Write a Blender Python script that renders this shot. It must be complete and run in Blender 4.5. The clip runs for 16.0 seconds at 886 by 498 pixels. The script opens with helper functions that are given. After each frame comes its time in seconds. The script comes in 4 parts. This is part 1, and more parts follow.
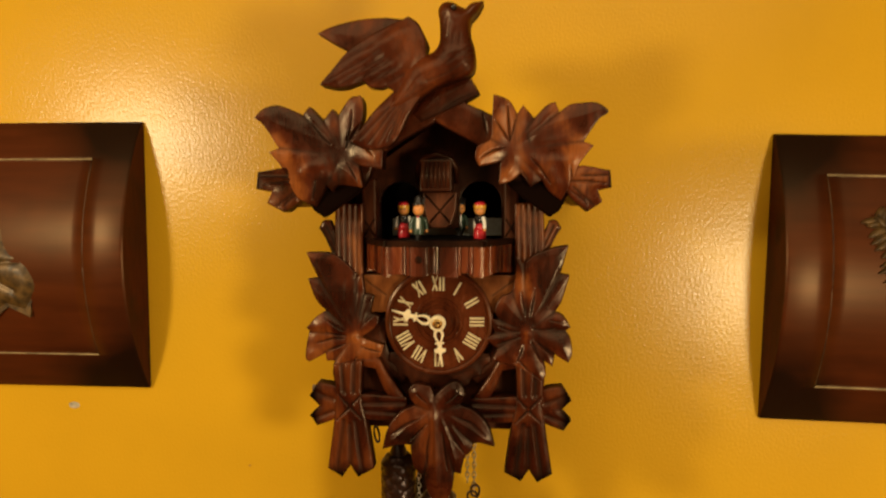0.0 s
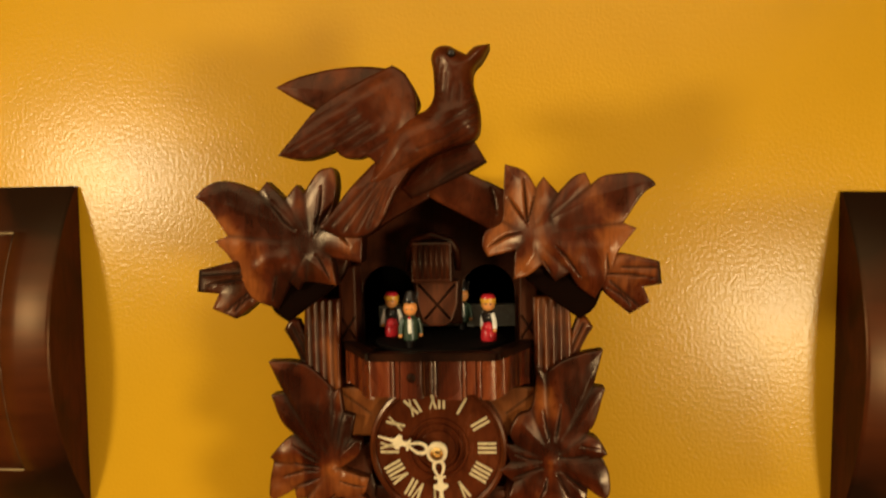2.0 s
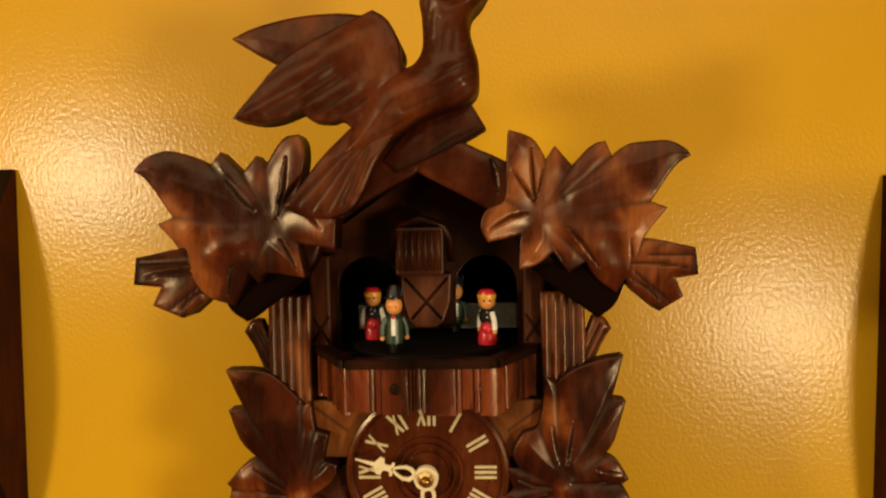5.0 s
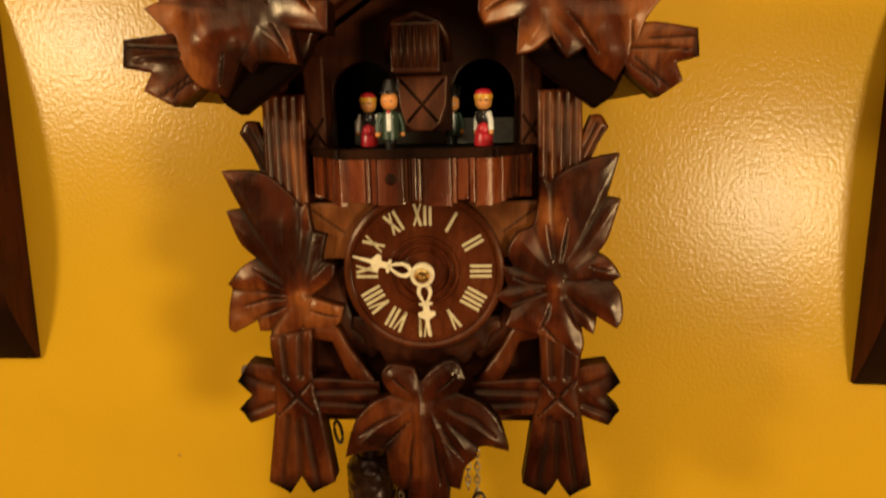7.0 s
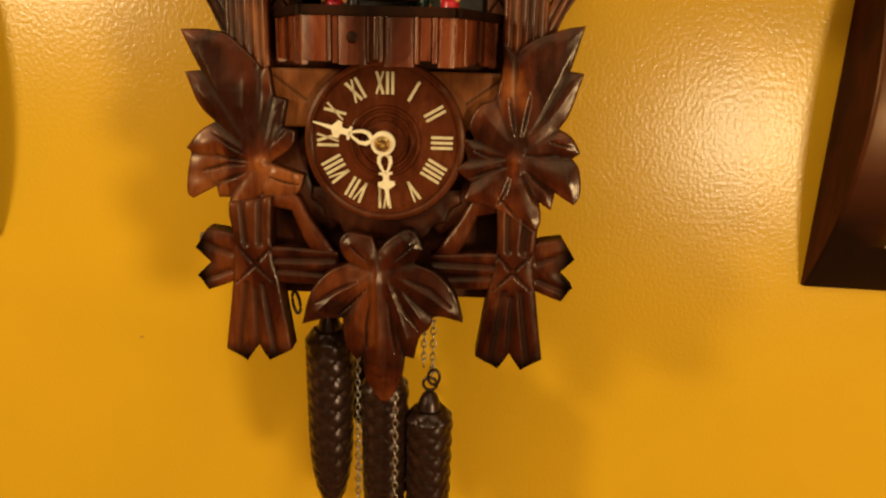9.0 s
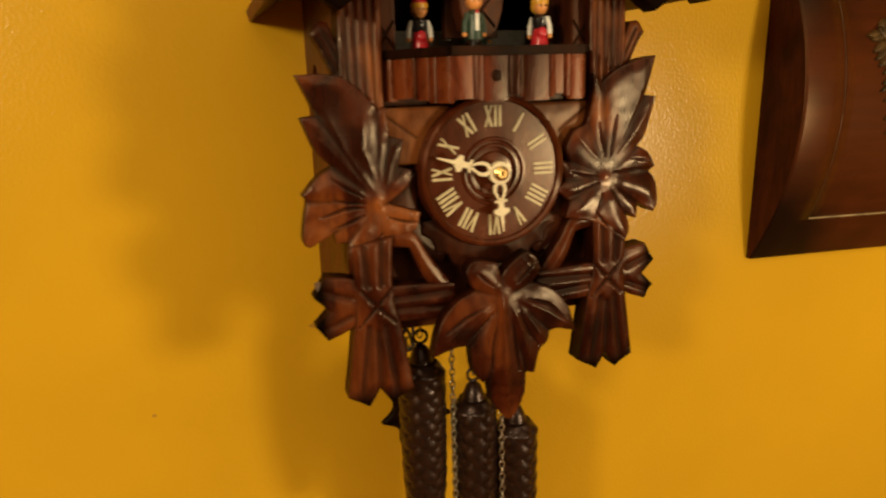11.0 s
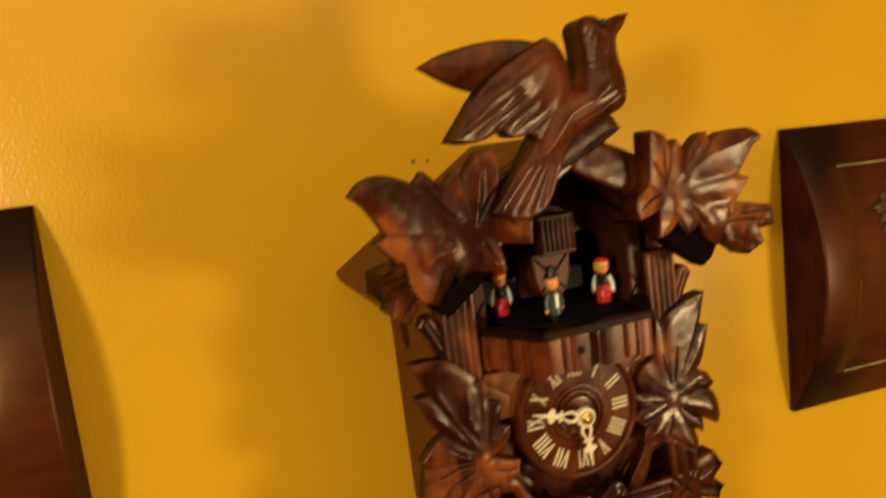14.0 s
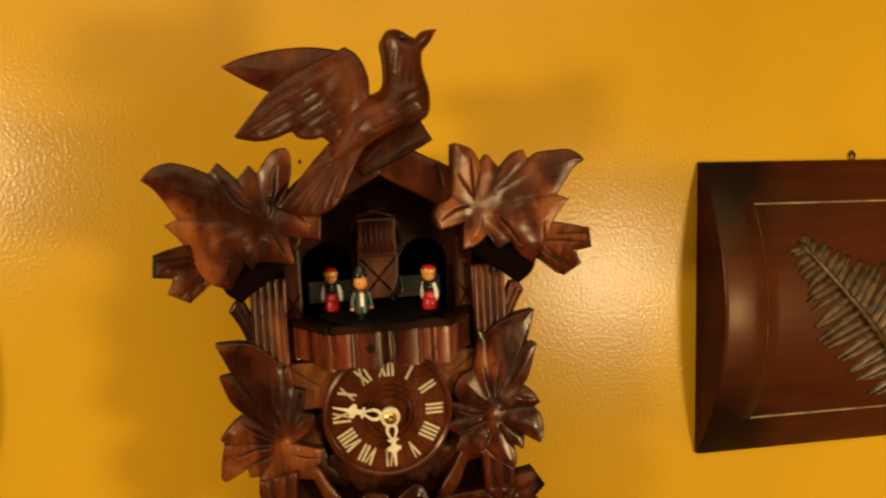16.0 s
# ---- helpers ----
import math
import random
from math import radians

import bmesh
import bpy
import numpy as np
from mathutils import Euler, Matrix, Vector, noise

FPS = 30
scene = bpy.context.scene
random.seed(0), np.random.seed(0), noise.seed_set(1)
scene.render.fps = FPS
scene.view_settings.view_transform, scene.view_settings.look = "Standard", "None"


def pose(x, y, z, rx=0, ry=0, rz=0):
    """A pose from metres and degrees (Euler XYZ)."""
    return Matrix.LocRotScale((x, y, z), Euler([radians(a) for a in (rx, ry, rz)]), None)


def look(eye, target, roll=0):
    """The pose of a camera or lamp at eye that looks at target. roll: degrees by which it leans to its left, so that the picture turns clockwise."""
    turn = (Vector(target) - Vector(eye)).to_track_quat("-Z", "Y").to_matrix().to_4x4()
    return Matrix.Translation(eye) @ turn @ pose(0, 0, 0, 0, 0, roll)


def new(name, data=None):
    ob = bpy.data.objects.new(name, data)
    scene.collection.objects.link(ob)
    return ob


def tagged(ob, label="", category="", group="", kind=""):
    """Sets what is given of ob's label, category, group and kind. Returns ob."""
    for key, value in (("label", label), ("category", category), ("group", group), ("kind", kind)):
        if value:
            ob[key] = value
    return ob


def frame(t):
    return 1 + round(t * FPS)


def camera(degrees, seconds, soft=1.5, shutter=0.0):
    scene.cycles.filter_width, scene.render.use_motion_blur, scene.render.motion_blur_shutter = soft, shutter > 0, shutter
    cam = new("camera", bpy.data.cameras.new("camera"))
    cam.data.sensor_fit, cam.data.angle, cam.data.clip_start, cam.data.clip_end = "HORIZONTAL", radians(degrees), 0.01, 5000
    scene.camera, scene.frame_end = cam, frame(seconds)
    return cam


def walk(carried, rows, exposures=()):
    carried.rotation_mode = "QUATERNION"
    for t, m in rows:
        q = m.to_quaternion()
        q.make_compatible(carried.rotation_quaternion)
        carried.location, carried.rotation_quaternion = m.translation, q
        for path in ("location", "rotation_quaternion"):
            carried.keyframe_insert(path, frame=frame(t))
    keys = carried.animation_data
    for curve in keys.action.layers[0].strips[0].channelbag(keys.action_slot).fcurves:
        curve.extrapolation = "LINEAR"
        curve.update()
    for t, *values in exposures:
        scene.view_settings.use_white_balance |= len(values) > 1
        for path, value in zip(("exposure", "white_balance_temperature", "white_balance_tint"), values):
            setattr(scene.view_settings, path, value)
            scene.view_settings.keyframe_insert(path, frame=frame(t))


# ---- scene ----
cam = camera(64.3, 16.0, soft=2.2, shutter=0.6)
PATH = [
    (0, (0.048, -0.693, 1.637), (-0.114, 1.296, 1.501), -0.2),
    (0.5, (0.04, -0.657, 1.631), (-0.12, 1.327, 1.437), -0.9),
    (1, (0.039, -0.617, 1.652), (-0.133, 1.363, 1.423), -0.9),
    (1.5, (0.039, -0.588, 1.67), (-0.117, 1.399, 1.511), -1.3),
    (2, (0.037, -0.573, 1.685), (-0.111, 1.419, 1.59), -1.2),
    (2.5, (0.039, -0.544, 1.692), (-0.102, 1.45, 1.628), -1.3),
    (3, (0.043, -0.507, 1.709), (-0.123, 1.481, 1.57), -1.8),
    (3.2, (0.04, -0.496, 1.71), (-0.123, 1.492, 1.572), -1.5),
    (5.3, (0.031, -0.507, 1.664), (-0.081, 1.485, 1.594), -1.1),
    (5.5, (0.031, -0.507, 1.66), (-0.081, 1.483, 1.506), -1.1),
    (6, (0.034, -0.509, 1.645), (-0.078, 1.475, 1.414), -1.2),
    (6.5, (0.033, -0.508, 1.633), (-0.084, 1.468, 1.349), -1.1),
    (7, (0.032, -0.51, 1.62), (-0.086, 1.455, 1.265), -1.1),
    (7.5, (0.035, -0.514, 1.608), (-0.079, 1.442, 1.206), -0.9),
    (8, (0.038, -0.515, 1.598), (-0.074, 1.426, 1.129), 0.0),
    (8.5, (0.045, -0.516, 1.589), (-0.051, 1.414, 1.073), 0.3),
    (8.7, (0.047, -0.519, 1.585), (-0.048, 1.41, 1.063), 1.1),
    (11, (-0.146, -0.509, 1.592), (0.448, 1.343, 1.129), -1.7),
    (11.5, (-0.201, -0.483, 1.579), (0.493, 1.339, 1.135), -0.5),
    (12, (-0.225, -0.464, 1.593), (0.517, 1.341, 1.154), 0.9),
    (12.5, (-0.225, -0.482, 1.636), (0.536, 1.313, 1.191), 0.9),
    (13, (-0.223, -0.498, 1.673), (0.503, 1.318, 1.252), -0.0),
    (13.5, (-0.227, -0.504, 1.694), (0.428, 1.349, 1.32), -1.9),
    (14, (-0.199, -0.53, 1.713), (0.416, 1.355, 1.451), -7.4),
    (14.5, (-0.176, -0.553, 1.726), (0.429, 1.346, 1.548), -6.7),
    (15, (-0.129, -0.577, 1.713), (0.383, 1.35, 1.563), -4.2),
    (15.5, (-0.079, -0.592, 1.698), (0.33, 1.358, 1.518), -2.5),
    (16, (-0.042, -0.593, 1.689), (0.323, 1.364, 1.503), -2.7),
]
walk(cam, [(t, look(eye, target, roll)) for t, eye, target, roll in PATH], exposures=((0, 0.0), (2, -0.02), (3.2, -0.05), (5.5, -0.06), (7.0, 0.04), (7.5, 0.08), (8.7, 0.12), (11, -0.06), (12.5, -0.04), (14, 0.04), (16, 0.0)))

# ---- world, lamps ----
world = bpy.data.worlds.new("room_world")
world.use_nodes = True
world.node_tree.nodes["Background"].inputs[0].default_value = (1.0, 0.8, 0.55, 1)
world.node_tree.nodes["Background"].inputs[1].default_value = 0.02
scene.world = world


def bulb(name, x, y, z, watts, radius, colour):
    lamp = bpy.data.lights.new(name, "POINT")
    lamp.energy, lamp.shadow_soft_size, lamp.color = watts, radius, colour
    ob = new(name, lamp)
    ob.location = (x, y, z)
    return ob


WARM = (1.0, 0.82, 0.51)
bulb("lamp_bulb_west", -0.75, -0.89, 1.775, 22.3, 0.07, WARM)
bulb("lamp_bulb_east", 0.65, -1.05, 1.445, 25.8, 0.095, WARM)
# wide overhead fill, added to soften the shadows; no such lamp is known
fill_glow = bpy.data.lights.new("fill_light", "AREA")
fill_glow.energy, fill_glow.size, fill_glow.color = 23.0, 2.2, WARM
new("fill_light", fill_glow).location = (0.0, -1.9, 2.46)

WALL = -0.02
CLOCK = Vector((0.0, WALL, 1.543))


# ---- materials ----
def material(name):
    m = bpy.data.materials.new(name)
    m.use_nodes = True
    t = m.node_tree
    return m, t, t.nodes["Principled BSDF"]


def node(t, kind, **values):
    n = t.nodes.new(kind)
    for key, value in values.items():
        n.inputs[key.replace("_", " ")].default_value = value
    return n


def ramp(t, fac, stops):
    r = t.nodes.new("ShaderNodeValToRGB")
    e = r.color_ramp.elements
    while len(e) < len(stops):
        e.new(0.5)
    for el, (p, c) in zip(e, stops):
        el.position, el.color = p, (*c, 1)
    t.links.new(fac, r.inputs[0])
    return r.outputs[0]


def mapped(t, scale, turn=(0, 0, 0)):
    co = t.nodes.new("ShaderNodeTexCoord")
    mp = t.nodes.new("ShaderNodeMapping")
    mp.inputs["Scale"].default_value = scale
    mp.inputs["Rotation"].default_value = turn
    t.links.new(co.outputs["Object"], mp.inputs[0])
    return mp.outputs[0]


def mix(t, fac, a, b, mode="MIX"):
    n = t.nodes.new("ShaderNodeMix")
    n.data_type, n.blend_type = "RGBA", mode
    for value, socket in ((fac, n.inputs[0]), (a, n.inputs[6]), (b, n.inputs[7])):
        if hasattr(value, "is_linked"):
            t.links.new(value, socket)
        else:
            socket.default_value = value if isinstance(value, float) else (*value, 1)
    return n.outputs[2]


def bump(t, b, height, strength, distance):
    n = node(t, "ShaderNodeBump", Strength=strength, Distance=distance)
    t.links.new(height, n.inputs["Height"])
    t.links.new(n.outputs[0], b.inputs["Normal"])
    return n


def wood(name, dark, mid, light, rough=0.32, gloss=0.4, grain=(90, 90, 9), turn=(0, 0, 0), spread=0.35, relief=0.08):
    """Stained, lacquered wood with stretched grain, pores and cloudy staining."""
    m, t, b = material(name)
    co = mapped(t, grain, turn)
    fibre = node(t, "ShaderNodeTexNoise", Scale=4.0, Detail=7.0, Roughness=0.65, Distortion=0.6)
    t.links.new(co, fibre.inputs["Vector"])
    cloud = node(t, "ShaderNodeTexNoise", Scale=36.0, Detail=4.0, Roughness=0.5, Distortion=0.8)
    t.links.new(mapped(t, (1, 1, 0.6)), cloud.inputs["Vector"])
    info = t.nodes.new("ShaderNodeObjectInfo")
    add = t.nodes.new("ShaderNodeMath")
    add.operation = "MULTIPLY_ADD"
    t.links.new(info.outputs["Random"], add.inputs[0])
    add.inputs[1].default_value = spread
    add.inputs[2].default_value = -spread / 2
    tone = t.nodes.new("ShaderNodeMath")
    tone.operation = "ADD"
    t.links.new(cloud.outputs[0], tone.inputs[0])
    t.links.new(add.outputs[0], tone.inputs[1])
    # tone zones set in carve, some of them painted light and shade
    painted_tone = t.nodes.new("ShaderNodeAttribute")
    painted_tone.attribute_name = "tone"
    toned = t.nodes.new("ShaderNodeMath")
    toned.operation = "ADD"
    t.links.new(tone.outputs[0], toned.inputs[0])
    t.links.new(painted_tone.outputs["Fac"], toned.inputs[1])
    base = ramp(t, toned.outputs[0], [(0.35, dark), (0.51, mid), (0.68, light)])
    streak = ramp(t, fibre.outputs[0], [(0.3, (0.55, 0.5, 0.46)), (0.5, (0.95, 0.94, 0.92)), (0.72, (1.15, 1.12, 1.08))])
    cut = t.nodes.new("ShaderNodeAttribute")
    cut.attribute_name = "darkening"
    darkened = mix(t, cut.outputs["Fac"], mix(t, 1.0, base, streak, "MULTIPLY"), tuple(c * 0.1 for c in dark))
    t.links.new(darkened, b.inputs["Base Color"])
    b.inputs["Specular Tint"].default_value = (1.0, 0.8, 0.58, 1)
    pores = node(t, "ShaderNodeTexNoise", Scale=14.0, Detail=3.0)
    t.links.new(co, pores.inputs["Vector"])
    bump(t, b, pores.outputs[0], relief, 0.0003)
    worn = t.nodes.new("ShaderNodeMapRange")
    worn.inputs[1].default_value, worn.inputs[2].default_value = 0.3, 0.7
    worn.inputs[3].default_value, worn.inputs[4].default_value = rough - 0.06, rough + 0.12
    t.links.new(cloud.outputs[0], worn.inputs[0])
    for socket, start, end in (("Roughness", worn.outputs[0], 0.75), ("Specular IOR Level", gloss, 0.05)):
        blend = t.nodes.new("ShaderNodeMix")
        blend.data_type = "FLOAT"
        t.links.new(cut.outputs["Fac"], blend.inputs[0])
        if hasattr(start, "is_linked"):
            t.links.new(start, blend.inputs[2])
        else:
            blend.inputs[2].default_value = start
        blend.inputs[3].default_value = end
        t.links.new(blend.outputs[0], b.inputs[socket])
    return m


def plain(name, colour, rough=0.5, metal=0.0, mottled=0.15, scale=300.0, relief=0.0, gloss=0.5):
    m, t, b = material(name)
    n = node(t, "ShaderNodeTexNoise", Scale=scale, Detail=4.0)
    t.links.new(mapped(t, (1, 1, 1)), n.inputs["Vector"])
    lo = tuple(c * (1 - mottled) for c in colour)
    hi = tuple(min(1, c * (1 + mottled)) for c in colour)
    t.links.new(ramp(t, n.outputs[0], [(0.3, lo), (0.7, hi)]), b.inputs["Base Color"])
    b.inputs["Roughness"].default_value, b.inputs["Metallic"].default_value = rough, metal
    b.inputs["Specular IOR Level"].default_value = gloss
    if relief:
        bump(t, b, n.outputs[0], 0.5, relief)
    return m


def wall_paint(name, colour, rough):
    """Semi-gloss emulsion with a rolled orange-peel skin and faint unevenness."""
    m, t, b = material(name)
    blotch = node(t, "ShaderNodeTexNoise", Scale=5.0, Detail=4.0)
    t.links.new(mapped(t, (1, 1, 1)), blotch.inputs["Vector"])
    lo, hi = tuple(c * 0.93 for c in colour), tuple(min(1, c * 1.05) for c in colour)
    t.links.new(ramp(t, blotch.outputs[0], [(0.3, lo), (0.7, hi)]), b.inputs["Base Color"])
    peel = node(t, "ShaderNodeTexNoise", Scale=400.0, Detail=2.0, Roughness=0.5)
    t.links.new(mapped(t, (1, 1, 0.8)), peel.inputs["Vector"])
    bump(t, b, peel.outputs[0], 0.65, 0.0004)
    b.inputs["Roughness"].default_value = rough
    b.inputs["Specular IOR Level"].default_value = 0.32
    return m


M_WALL = wall_paint("mustard_paint", (0.685, 0.376, 0.014), 0.24)
# kept dark so that the unseen room reflects little in the lacquer
M_ROOM = wall_paint("dim_room_paint", (0.2, 0.12, 0.055), 0.7)
M_FLOOR = wood("floor_wood", (0.12, 0.06, 0.03), (0.2, 0.1, 0.05), (0.28, 0.15, 0.07))
M_LEAF = wood("carved_walnut", (0.024, 0.00396, 0.00135), (0.076, 0.01278, 0.00297), (0.25, 0.0702, 0.01395), 0.26, 0.4, spread=0.08, relief=0.12)
M_DARK = wood("dark_walnut", (0.006, 0.002, 0.0013), (0.014, 0.0042, 0.002), (0.032, 0.009, 0.0032), 0.45, 0.1, spread=0.1)
M_LOG = wood("log_walnut", (0.015, 0.00252, 0.00108), (0.048, 0.0081, 0.00234), (0.12, 0.027, 0.00567), 0.25, 0.27, spread=0.08)
M_BIRD = wood("bird_walnut", (0.036, 0.00648, 0.00216), (0.062, 0.01152, 0.00333), (0.125, 0.027, 0.00576), 0.26, 0.34, grain=(60, 60, 40), spread=0.05, relief=0.14)
M_HONEY = wood("honey_walnut", (0.07, 0.018, 0.005), (0.13, 0.037, 0.009), (0.2, 0.062, 0.014), 0.34, 0.35)
M_BOX = wood("case_wood", (0.05, 0.0117, 0.0045), (0.09, 0.0207, 0.00675), (0.13, 0.0333, 0.0099), 0.45, spread=0.1)
M_PLANK = wood("balcony_wood", (0.035, 0.00675, 0.00288), (0.115, 0.0198, 0.00594), (0.21, 0.0468, 0.0117), 0.24, 0.55, grain=(170, 170, 4), spread=0.22, relief=0.4)
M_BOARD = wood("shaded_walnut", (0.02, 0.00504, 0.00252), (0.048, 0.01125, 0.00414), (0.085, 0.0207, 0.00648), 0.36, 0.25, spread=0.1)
M_ENDGRAIN = plain("grey_end_grain", (0.13, 0.09, 0.07), 0.5, 0, 0.3, 500)
M_DIAL = wood("dial_wood", (0.055, 0.01125, 0.0036), (0.088, 0.01845, 0.00522), (0.12, 0.0279, 0.0072), 0.21, 0.42, grain=(50, 50, 16), spread=0.05)
M_BONE = plain("bone_plastic", (0.78, 0.66, 0.42), 0.35, 0, 0.08)
M_NUMERAL = plain("numeral_cream", (0.6, 0.5, 0.28), 0.4, 0, 0.12)
M_BRASS = plain("brass", (0.7, 0.48, 0.18), 0.25, 1.0, 0.1)
M_STEEL = plain("chain_steel", (0.42, 0.36, 0.27), 0.35, 1.0, 0.25, 900)
M_CONE = plain("cast_bronze_cone", (0.03, 0.0125, 0.0075), 0.3, 0.45, 0.35, 220, 0.0004)
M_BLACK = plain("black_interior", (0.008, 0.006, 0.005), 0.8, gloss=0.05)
M_GREY = plain("grey_metal", (0.3, 0.29, 0.25), 0.45, 0.3)
M_RED = plain("red_lacquer", (0.55, 0.02, 0.03), 0.3)
M_SKIN = plain("orange_doll_paint", (0.75, 0.3, 0.08), 0.35)
M_HAIR = plain("yellow_doll_paint", (0.72, 0.36, 0.03), 0.35)
M_WHITE = plain("white_doll_paint", (0.78, 0.74, 0.66), 0.35)
M_GREEN = plain("green_doll_paint", (0.026, 0.052, 0.03), 0.35)
M_INK = plain("black_doll_paint", (0.013, 0.010, 0.009), 0.3)
M_GILT = plain("gilt_line", (0.3, 0.22, 0.1), 0.5, 0.1, 0.6, 70)
M_WORN = plain("worn_gilt_line", (0.07, 0.036, 0.014), 0.5, 0.1, 0.9, 60)
M_FERN = plain("bronzed_relief", (0.085, 0.047, 0.013), 0.42, 0.3, 0.75, 160, 0.0006)
M_CHIP = plain("bare_plaster", (0.42, 0.36, 0.27), 0.8, 0, 0.5, 250)
M_SMUDGE = plain("scuffed_paint", (0.42, 0.2, 0.015), 0.5, 0, 0.2)
M_NAIL = plain("dark_nail", (0.03, 0.02, 0.015), 0.5, 0.5)


def panel_finish():
    """Reddish brown varnish burnt nearly black round the corners."""
    m, t, b = material("burnt_panel_varnish")
    co = t.nodes.new("ShaderNodeTexCoord")
    sep = t.nodes.new("ShaderNodeSeparateXYZ")
    t.links.new(co.outputs["Object"], sep.inputs[0])

    def calc(op, a, c):
        n = t.nodes.new("ShaderNodeMath")
        n.operation = op
        for v, s in ((a, n.inputs[0]), (c, n.inputs[1])):
            if hasattr(v, "is_linked"):
                t.links.new(v, s)
            else:
                s.default_value = v
        return n.outputs[0]
    ax = calc("DIVIDE", calc("ABSOLUTE", sep.outputs[0], 0.0), 0.155)
    az = calc("DIVIDE", calc("ABSOLUTE", sep.outputs[2], 0.0), 0.133)
    cloud = node(t, "ShaderNodeTexNoise", Scale=16.0, Detail=3.0)
    t.links.new(co.outputs["Object"], cloud.inputs["Vector"])
    blacken = calc("ADD", calc("MULTIPLY", calc("POWER", ax, 2.2), calc("POWER", az, 2.4)), calc("MULTIPLY", cloud.outputs[0], 0.45))
    fibre = node(t, "ShaderNodeTexNoise", Scale=4.0, Detail=6.0)
    t.links.new(mapped(t, (3, 26, 26)), fibre.inputs["Vector"])
    base = ramp(t, fibre.outputs[0], [(0.3, (0.053, 0.0108, 0.0028)), (0.7, (0.08, 0.0176, 0.0043))])
    mask = ramp(t, blacken, [(0.24, (0, 0, 0)), (0.56, (1, 1, 1))])
    n = t.nodes.new("ShaderNodeMix")
    n.data_type = "RGBA"
    t.links.new(mask, n.inputs[0])
    t.links.new(base, n.inputs[6])
    n.inputs[7].default_value = (0.007, 0.0024, 0.0014, 1)
    t.links.new(n.outputs[2], b.inputs["Base Color"])
    b.inputs["Roughness"].default_value = 0.36
    b.inputs["Specular IOR Level"].default_value = 0.34
    b.inputs["Specular Tint"].default_value = (1.0, 0.66, 0.36, 1)
    bump(t, b, fibre.outputs[0], 0.06, 0.0004)
    return m


M_PANEL = panel_finish()
M_END = wood("panel_end_wood", (0.028, 0.0075, 0.0033), (0.05, 0.0122, 0.0046), (0.07, 0.017, 0.006), 0.6, 0.12)


# ---- shape helpers (millimetres: u right, v up, w out from the wall) ----
def thing(name, x, y, z, label, category, group="", kind=""):
    ob = new(name)
    ob.empty_display_size = 0.02
    ob.location = (x, y, z)
    return tagged(ob, label, category, group, kind)


def part(name, bm, mat, parent, label=""):
    me = bpy.data.meshes.new(name)
    bm.to_mesh(me)
    bm.free()
    for m in (mat if isinstance(mat, (list, tuple)) else [mat]):
        me.materials.append(m)
    ob = new(name, me)
    ob.parent = parent
    return tagged(ob, label)


def P(u, v, w):
    return Vector((u, -w, v)) * 0.001


def smooth_outline(pts, n=4, corner=58.0, closed=True):
    """A curve through the points, kept sharp where it turns hard."""
    pts = [Vector(p[:2]) for p in pts]
    count = len(pts)
    out = []
    sharp = []
    for i in range(count):
        a, b, c = pts[i - 1], pts[i], pts[(i + 1) % count]
        sharp.append((b - a).angle(c - b, 0) > radians(corner))
    for i in range(count if closed else count - 1):
        p0, p1, p2, p3 = pts[i - 1], pts[i], pts[(i + 1) % count], pts[(i + 2) % count]
        if not closed and i == 0:
            p0 = p1
        if not closed and i == count - 2:
            p3 = p2
        m1 = (p2 - p1) if sharp[i] else (p2 - p0) / 2
        m2 = (p2 - p1) if sharp[(i + 1) % count] else (p3 - p1) / 2
        for k in range(n):
            s = k / n
            out.append((2 * s**3 - 3 * s**2 + 1) * p1 + (s**3 - 2 * s**2 + s) * m1 + (3 * s**2 - 2 * s**3) * p2 + (s**3 - s**2) * m2)
    if not closed:
        out.append(pts[-1])
    return out


def seg_dist(pts, lines):
    """Least distance of each point from the line segments."""
    best = np.full(len(pts), 1e9)
    for a, b in lines:
        a, b = np.array(a), np.array(b)
        d = b - a
        s = np.clip(((pts - a) @ d) / max(d @ d, 1e-9), 0, 1)
        best = np.minimum(best, np.hypot(*(pts - a - s[:, None] * d).T))
    return best


def along_line(pts, line):
    """Distance of each point from a polyline, and how far along it the nearest place lies (0 to 1)."""
    best, where = np.full(len(pts), 1e9), np.zeros(len(pts))
    knots = [np.array(p, float) for p in line]
    if len(knots) == 1:
        return np.hypot(*(pts - knots[0]).T), where + 0.5
    total = sum(np.hypot(*(q - p)) for p, q in zip(knots, knots[1:]))
    done = 0.0
    for p, q in zip(knots, knots[1:]):
        axis = q - p
        k = np.clip(((pts - p) @ axis) / (axis @ axis), 0, 1)
        off = np.hypot(*(pts - p - k[:, None] * axis).T)
        nearer = off < best
        best = np.where(nearer, off, best)
        where = np.where(nearer, (done + k * np.hypot(*axis)) / total, where)
        done += np.hypot(*axis)
    return best, where


def inside(pts, poly):
    hit = np.zeros(len(pts), bool)
    x, y = pts.T
    for (x1, y1), (x2, y2) in zip(poly, np.roll(poly, -1, 0)):
        if y1 != y2:
            hit ^= ((y1 > y) != (y2 > y)) & (x < (x2 - x1) * (y - y1) / (y2 - y1) + x1)
    return hit


